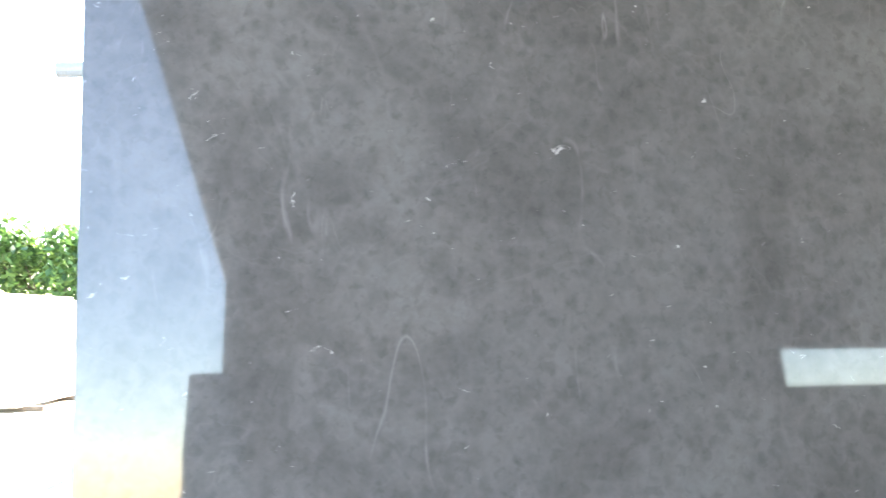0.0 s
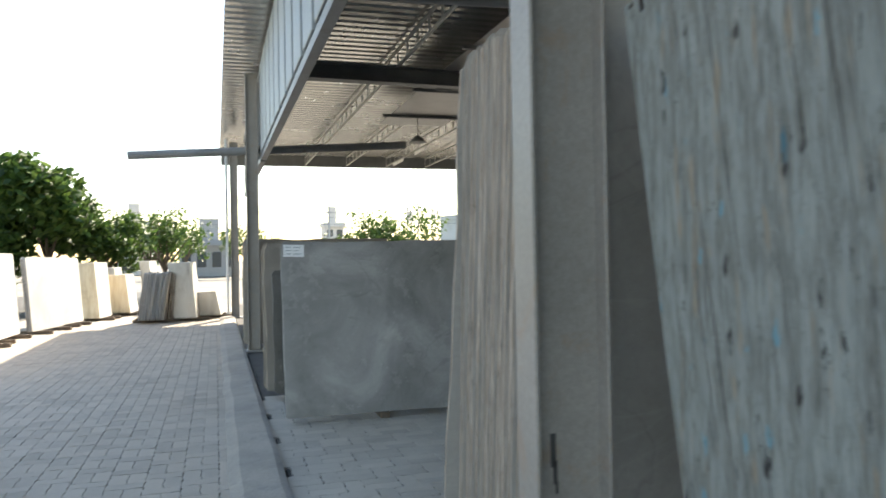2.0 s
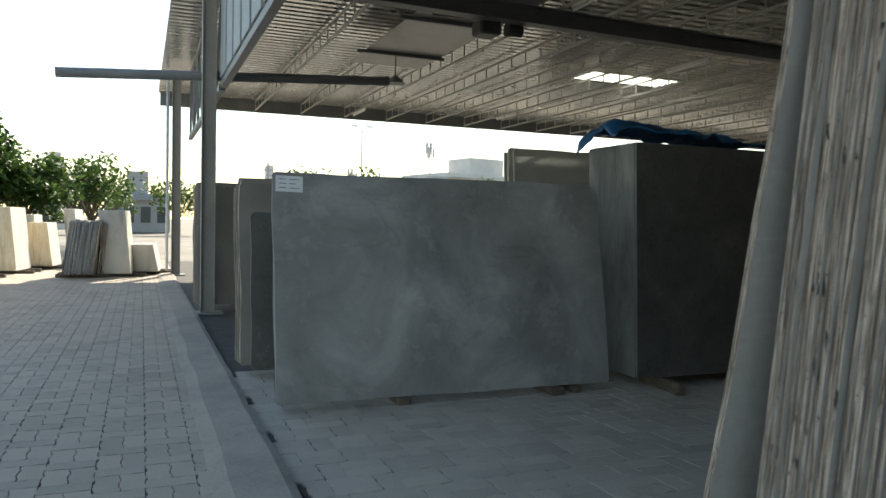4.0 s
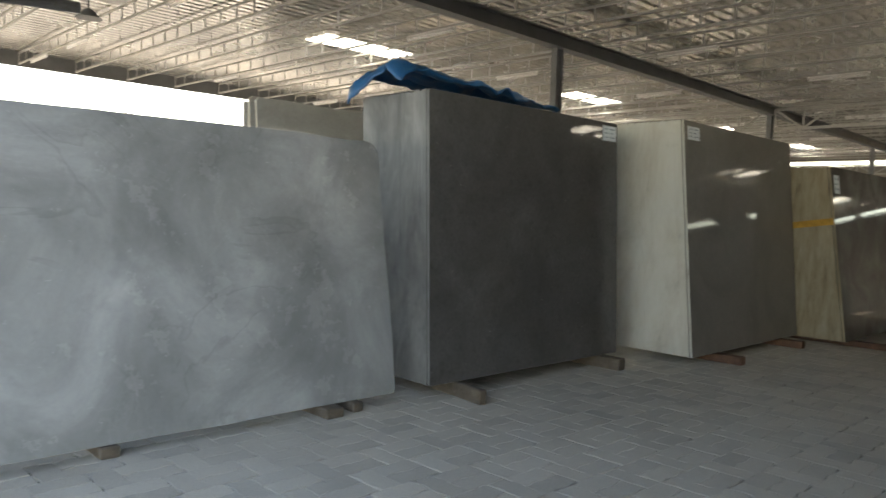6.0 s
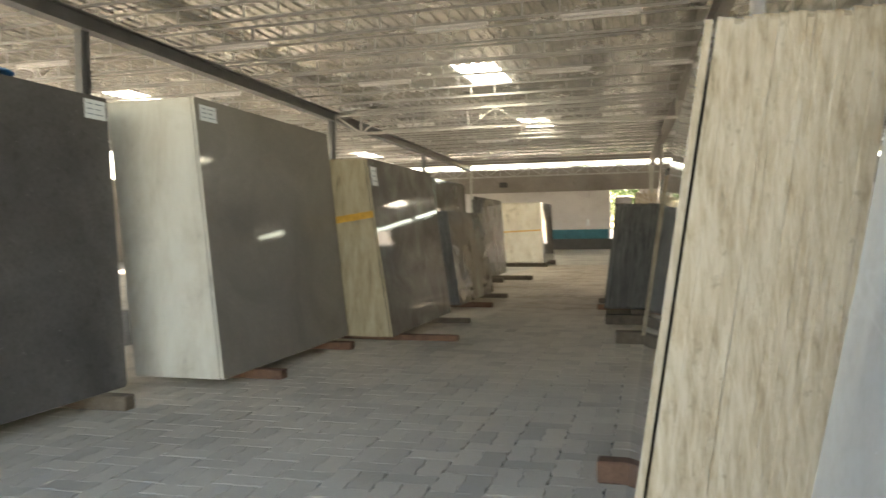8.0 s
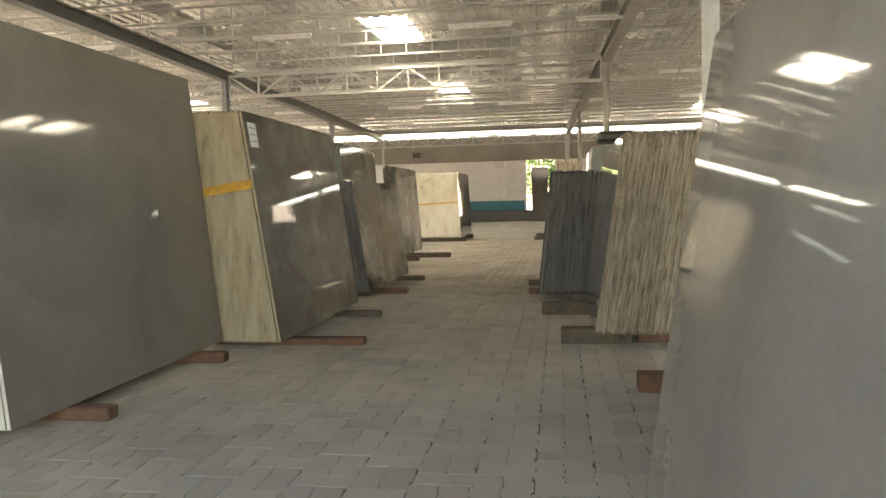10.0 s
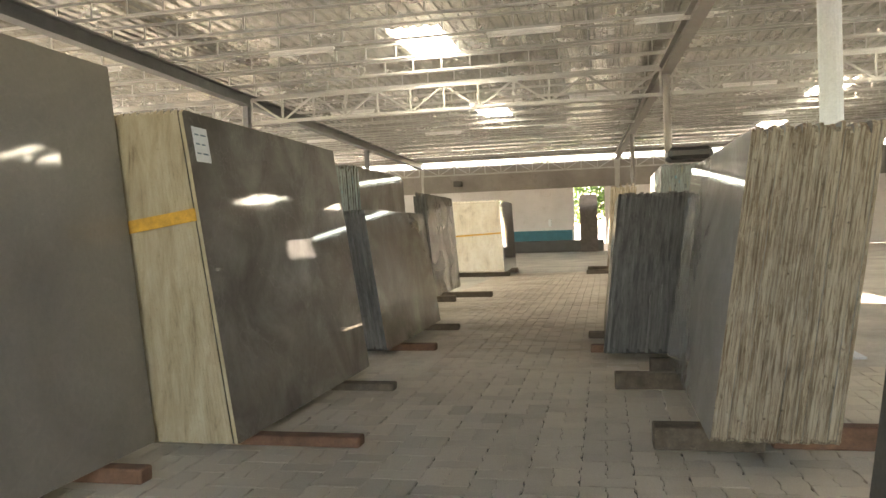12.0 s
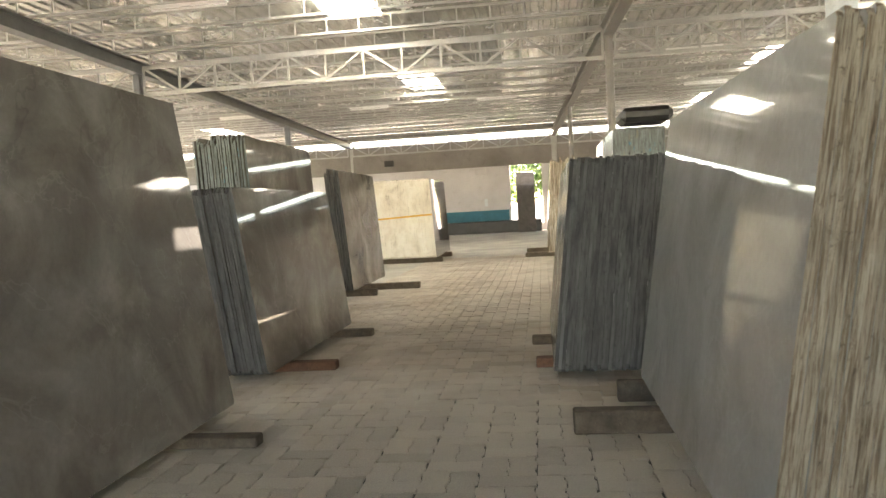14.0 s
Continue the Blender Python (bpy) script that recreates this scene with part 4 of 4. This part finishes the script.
# ---- beyond the yard ----
def tree(at, height, spread, seed, leaves=2600, leaf=0.16, label="leafy green tree behind the yard stacks"):
    rnd = random.Random(seed)
    t = thing("tree", at, label, "tree", "trees beyond the yard")
    vs, fs = [], []
    trunk_h = height * 0.4
    add_tube(vs, fs, (0, 0, -0.06), (0.05, 0.03, trunk_h), 0.14, 0.09, 8)
    tips = []
    for k in range(9):
        a = k * 2.4 + rnd.random()
        r = spread * rnd.uniform(0.35, 0.8)
        tip = Vector((math.cos(a) * r, math.sin(a) * r, height * rnd.uniform(0.5, 0.9)))
        add_tube(vs, fs, (0.05, 0.03, trunk_h * rnd.uniform(0.7, 1.0)), tip, 0.055, 0.015, 6)
        tips.append(tip)
    part("trunk", (vs, fs), M_BARK, t)
    vs, fs = [], []
    clumps = [(tip + Vector((rnd.gauss(0, .3), rnd.gauss(0, .3), rnd.gauss(0, .25))) * spread * 0.5, spread * rnd.uniform(0.22, 0.42)) for tip in tips for _ in range(3)]
    for k in range(leaves):
        c, r = clumps[rnd.randrange(len(clumps))]
        d = Vector((rnd.gauss(0, 1), rnd.gauss(0, 1), rnd.gauss(0, 0.8))).normalized() * r * rnd.uniform(0.5, 1.05) ** 0.6
        p = c + d
        if p.z < 0.3:
            p.z = 0.3 + rnd.random() * 0.4
        rot = Euler((rnd.uniform(-1, 1), rnd.uniform(-1, 1), rnd.uniform(0, 6.28))).to_matrix()
        l = leaf * rnd.uniform(0.7, 1.4)
        n = len(vs)
        for q in ((-l * 0.5, 0, 0), (0, -l * 0.26, -l * 0.06), (l * 0.6, 0, -l * 0.12), (0, l * 0.26, -l * 0.06)):
            vs.append(tuple(p + rot @ Vector(q)))
        fs += [(n, n + 1, n + 2, n + 3)]
    tagged(part("crown", (vs, fs), M_LEAF, t), kind="stuff")
    return t


def far_building(at, w, d, h, floors, cols, mat, label, turn=0.0, roof_box=True):
    b = thing("apartment_building", at, label, "building", "far buildings", turn)
    part("wall", box(-d / 2, -w / 2, 0, d / 2, w / 2, h), mat, b)
    part("parapet", box(-d / 2 - 0.15, -w / 2 - 0.15, h, d / 2 + 0.15, w / 2 + 0.15, h + 0.5), mat, b)
    if roof_box:
        part("stair_tower", box(-d / 4, -w / 6, h + 0.5, d / 4, w / 6, h + 2.6), mat, b)
    fh = h / floors
    for f in range(floors):
        for c in range(cols):
            y = -w / 2 + w * (c + 0.5) / cols
            win = part("window", box(d / 2 - 0.02, y - w / cols * 0.3, f * fh + fh * 0.3, d / 2 + 0.05, y + w / cols * 0.3, f * fh + fh * 0.78), M_GLASSDARK, b)
        part("balcony_slab", box(d / 2, -w / 2, f * fh + fh * 0.97, d / 2 + 0.5, w / 2, f * fh + fh * 1.03), mat, b)
    return b


def distance_things():
    tree((-20.0, -5.9, 0), 4.9, 2.2, 1, 6200, 0.34)
    tree((-15.5, -9.0, 0), 4.6, 2.4, 2, 5200, 0.24)
    tree((-21.5, -4.3, 0), 3.2, 1.5, 3, 3600, 0.2)
    tree((-19.0, -8.0, 0), 2.6, 1.8, 6, 3200, 0.2, "yellow-green bushy tree behind the yard stacks")
    tree((-25.0, -2.6, 0), 3.7, 1.5, 4, 1700, 0.17, "thin sparse tree behind the yard")
    tree((-28.0, -3.4, 0), 3.4, 1.7, 5, 1900, 0.18, "thin sparse tree behind the yard")
    for k, (x, y, h) in enumerate(((-46, 10.5, 4.6), (-46, 13, 4.9), (-46, 8.4, 3.2), (-44, 28.5, 5.4), (-44, 23, 4.2), (-60, 2, 4.4), (-60, -3, 4.5), (-34, -11, 5.0), (-30, -14, 5.2))):
        tree((x, y, 0), h, 2.4, 10 + k, 1300, 0.3, "distant tree beyond the shed")
    far_building((-78, 37, 0), 15, 9, 6.6, 3, 6, M_FACADE, "white flat-roofed building with long window bands", 12)
    far_building((-72, 27.5, 0), 6, 6, 5.6, 2, 3, M_BLUEROOF, "low blue clad building in the distance", 10, False)
    far_building((-70, -1.2, 0), 5.5, 6, 3.0, 1, 4, M_FACADE2, "grey flat-roofed house beyond the yard", 0)
    far_building((-86, -9.5, 0), 3.6, 6, 5.6, 3, 2, M_FACADE, "pale apartment block beyond the trees", 0)
    far_building((-90, 14, 0), 2.4, 4, 5.6, 3, 2, M_FACADE, "small pale block on the horizon", 0)
    # street lamp
    l = thing("street_lamp", (-60, 17.5, 0), "tall grey street lamp with two arms", "street lamp")
    vs, fs = [], []
    add_tube(vs, fs, (0, 0, -0.06), (0, 0, 9.6), 0.09, 0.05, 8)
    part("pole", (vs, fs), M_FACADE2, l)
    for sg in (-1, 1):
        vs, fs = [], []
        add_tube(vs, fs, (0, 0, 9.4), (0, sg * 0.7, 9.95), 0.03, seg=6)
        part("arm", (vs, fs), M_FACADE2, l)
        part("lamp_head", box(-0.1, sg * 0.7 - 0.3, 9.92, 0.1, sg * 0.7 + 0.3, 10.02, 0.02), M_FACADE2, l)
    # second lamp near the trees
    l = thing("street_lamp", (-26, -9.5, 0), "grey street lamp with one slanted arm", "street lamp")
    vs, fs = [], []
    add_tube(vs, fs, (0, 0, -0.06), (0, 0, 4.6), 0.07, 0.05, 8)
    part("pole", (vs, fs), M_FACADE2, l)
    vs, fs = [], []
    add_tube(vs, fs, (0, 0, 4.6), (0, 1.1, 5.4), 0.035, seg=6)
    part("arm", (vs, fs), M_FACADE2, l)
    part("lamp_head", box(-0.1, 0.9, 5.3, 0.1, 1.4, 5.42, 0.02), M_FACADE2, l)
    # telecom masts
    for x, y, h, w in ((-80, 31.6, 11.2, 0.9), (-80, 21.8, 7.6, 0.7), (-84, 26.3, 7.6, 1.1)):
        t = thing("telecom_mast", (x, y, 0), "lattice telecom mast with antenna panels", "mast", "telecom masts")
        vs, fs = [], []
        for sx in (-1, 1):
            for sy in (-1, 1):
                add_bar(vs, fs, (sx * w / 2, sy * w / 2, -0.06), (sx * w / 4, sy * w / 4, h), 0.07)
        for k in range(int(h)):
            f = 1 - 0.5 * k / h
            add_bar(vs, fs, (w / 2 * f, -w / 2 * f, k), (w / 2 * f, w / 2 * f, k + 0.9), 0.05)
            add_bar(vs, fs, (w / 2 * f, w / 2 * f, k), (w / 2 * f, -w / 2 * f, k + 0.9), 0.05)
        part("lattice", (vs, fs), M_FACADE2, t)
        for k in range(4):
            part("antenna", box(0.3, -w / 2 + k * w / 3 - 0.09, h - 1.4 - 0.5 * (k % 2), 0.5, -w / 2 + k * w / 3 + 0.09, h - 0.1 - 0.5 * (k % 2), 0.02), M_FACADE, t)
    # power pole and wires
    p = thing("power_pole", (-60, 9.2, 0), "slim concrete power pole with a cross arm", "pole")
    vs, fs = [], []
    add_tube(vs, fs, (0, 0, -0.06), (0, 0, 6.3), 0.12, 0.08, 8)
    part("shaft", (vs, fs), M_FACADE2, p)
    part("cross_arm", box(-0.06, -0.35, 5.6, 0.06, 0.35, 5.72), M_FACADE2, p)
    for k, z in enumerate((5.66, 5.2, 4.6)):
        vs, fs = [], []
        pts = [Vector((-60 + 0.03 * k, -40 + 80 * i / 24, z + 0.9 * ((i - 14) / 12.0) ** 2 * 0.5)) for i in range(25)]
        for a, b in zip(pts, pts[1:]):
            add_bar(vs, fs, a, b, 0.02)
        tagged(part("overhead_wire", (vs, fs), M_DARKLINE), "thin overhead power wire", "wire", "overhead wires")
    # greenery outside the back opening
    for k, x in enumerate((0.6, 2.4, 4.4)):
        tree((x, 46.5 + k % 2, 0), 4.4, 2.0, 30 + k, 1500, 0.22, "bright green tree outside the back opening")
    structure("drain_pipe", (lambda g: (add_tube(g[0], g[1], (-14.3, -0.3, 0), (-14.3, -0.3, 4.9), 0.035, seg=8), g)[1])(([], [])), M_PALEBLUE, "thin pale drain pipe at the eave", "pipe")


# ---- paving, last ----
PL, PW = 0.252, 0.126


def paver_geom(l, w, zig=0.009):
    """An interlocking paver: zigzag long sides, chamfered top."""
    side = [(-l / 2, 0), (-l * 0.36, 0), (-l * 0.28, zig), (-l * 0.12, zig), (-l * 0.04, 0), (l * 0.22, 0), (l * 0.3, zig), (l / 2, zig)]
    pts = [(x, -w / 2 + z) for x, z in side] + [(x, w / 2 + z) for x, z in reversed(side)]
    n = len(pts)
    vs = [(x * 0.98, y * 0.96, -0.03) for x, y in pts] + [(x * 0.98, y * 0.96, -0.002) for x, y in pts] + [(x * 0.97, y * 0.94, 0.0) for x, y in pts]
    fs = [tuple(2 * n + i for i in range(n))]
    for i in range(n):
        j = (i + 1) % n
        fs += [(i, j, n + j, n + i), (n + i, n + j, 2 * n + j, 2 * n + i)]
    return vs, fs


def paving(x0, x1, y0, y1, mat, floor_ob, near, main_y, name):
    """Lanes one paver long, each a run of one cross paver and two lengthwise ones; main_y: the lanes run along y."""
    base_v, base_f = paver_geom(PL, PW)
    me = mesh_of("paver", base_v, base_f, mat)
    vs, fs = [], []
    rnd = random.Random(77)
    a0, a1, b0, b1 = (x0, x1, y0, y1) if main_y else (y0, y1, x0, x1)
    made, lane, a = 0, 0, a0
    while a < a1:
        b = b0 - (0.0, 0.19, 0.06, 0.25)[lane % 4]
        k = 0
        while b < b1:
            if k % 2 == 0:
                cells = [(a + PL / 2, b + PW / 2, 0)]
                b += PW
            else:
                cells = [(a + PW / 2, b + PL / 2, 90), (a + 1.5 * PW, b + PL / 2, 90)]
                b += PL
            k += 1
            for ca, cb, turn in cells:
                cx, cy = (ca, cb) if main_y else (cb, ca)
                turn = turn if main_y else 90 - turn
                dz = rnd.uniform(-0.0018, 0.0004)
                if made < 300 and near(cx, cy):
                    ob = new("paver", me)
                    ob.parent = floor_ob
                    ob.matrix_basis = pose(cx, cy, dz, rnd.uniform(-0.15, 0.15), rnd.uniform(-0.15, 0.15), turn)
                    made += 1
                else:
                    n = len(vs)
                    if turn:
                        vs += [(cx - vy, cy + vx, vz + dz) for vx, vy, vz in base_v]
                    else:
                        vs += [(cx + vx, cy + vy, vz + dz) for vx, vy, vz in base_v]
                    fs += [tuple(n + i for i in f) for f in base_f]
        a += PL
        lane += 1
    tagged(part(name, (vs, fs), mat, floor_ob), kind="stuff")


ground()
roof()
columns()
walls()
left_side()
right_side()
far_end()
yard_stacks()
tarpaulin()
distance_things()
paving(-1.6, 13.0, -0.1, 10.6, M_PAVER, bpy.data.objects["paving_bed"], lambda x, y: 2.0 < x < 3.6 and 4.9 < y < 9.8, True, "paver_field")
paving(-15.5, 14.0, -5.9, -0.58, M_ROADPAVER, bpy.data.objects["road"], lambda x, y: 0.5 < x < 4.6 and -2.9 < y < -0.7, False, "paver_field")
paving(0.3, 4.6, 10.62, 24.0, M_PAVERDUSTY, bpy.data.objects["floor"], lambda x, y: 1.6 < x < 3.0 and 10.6 < y < 13.5, True, "paver_field")
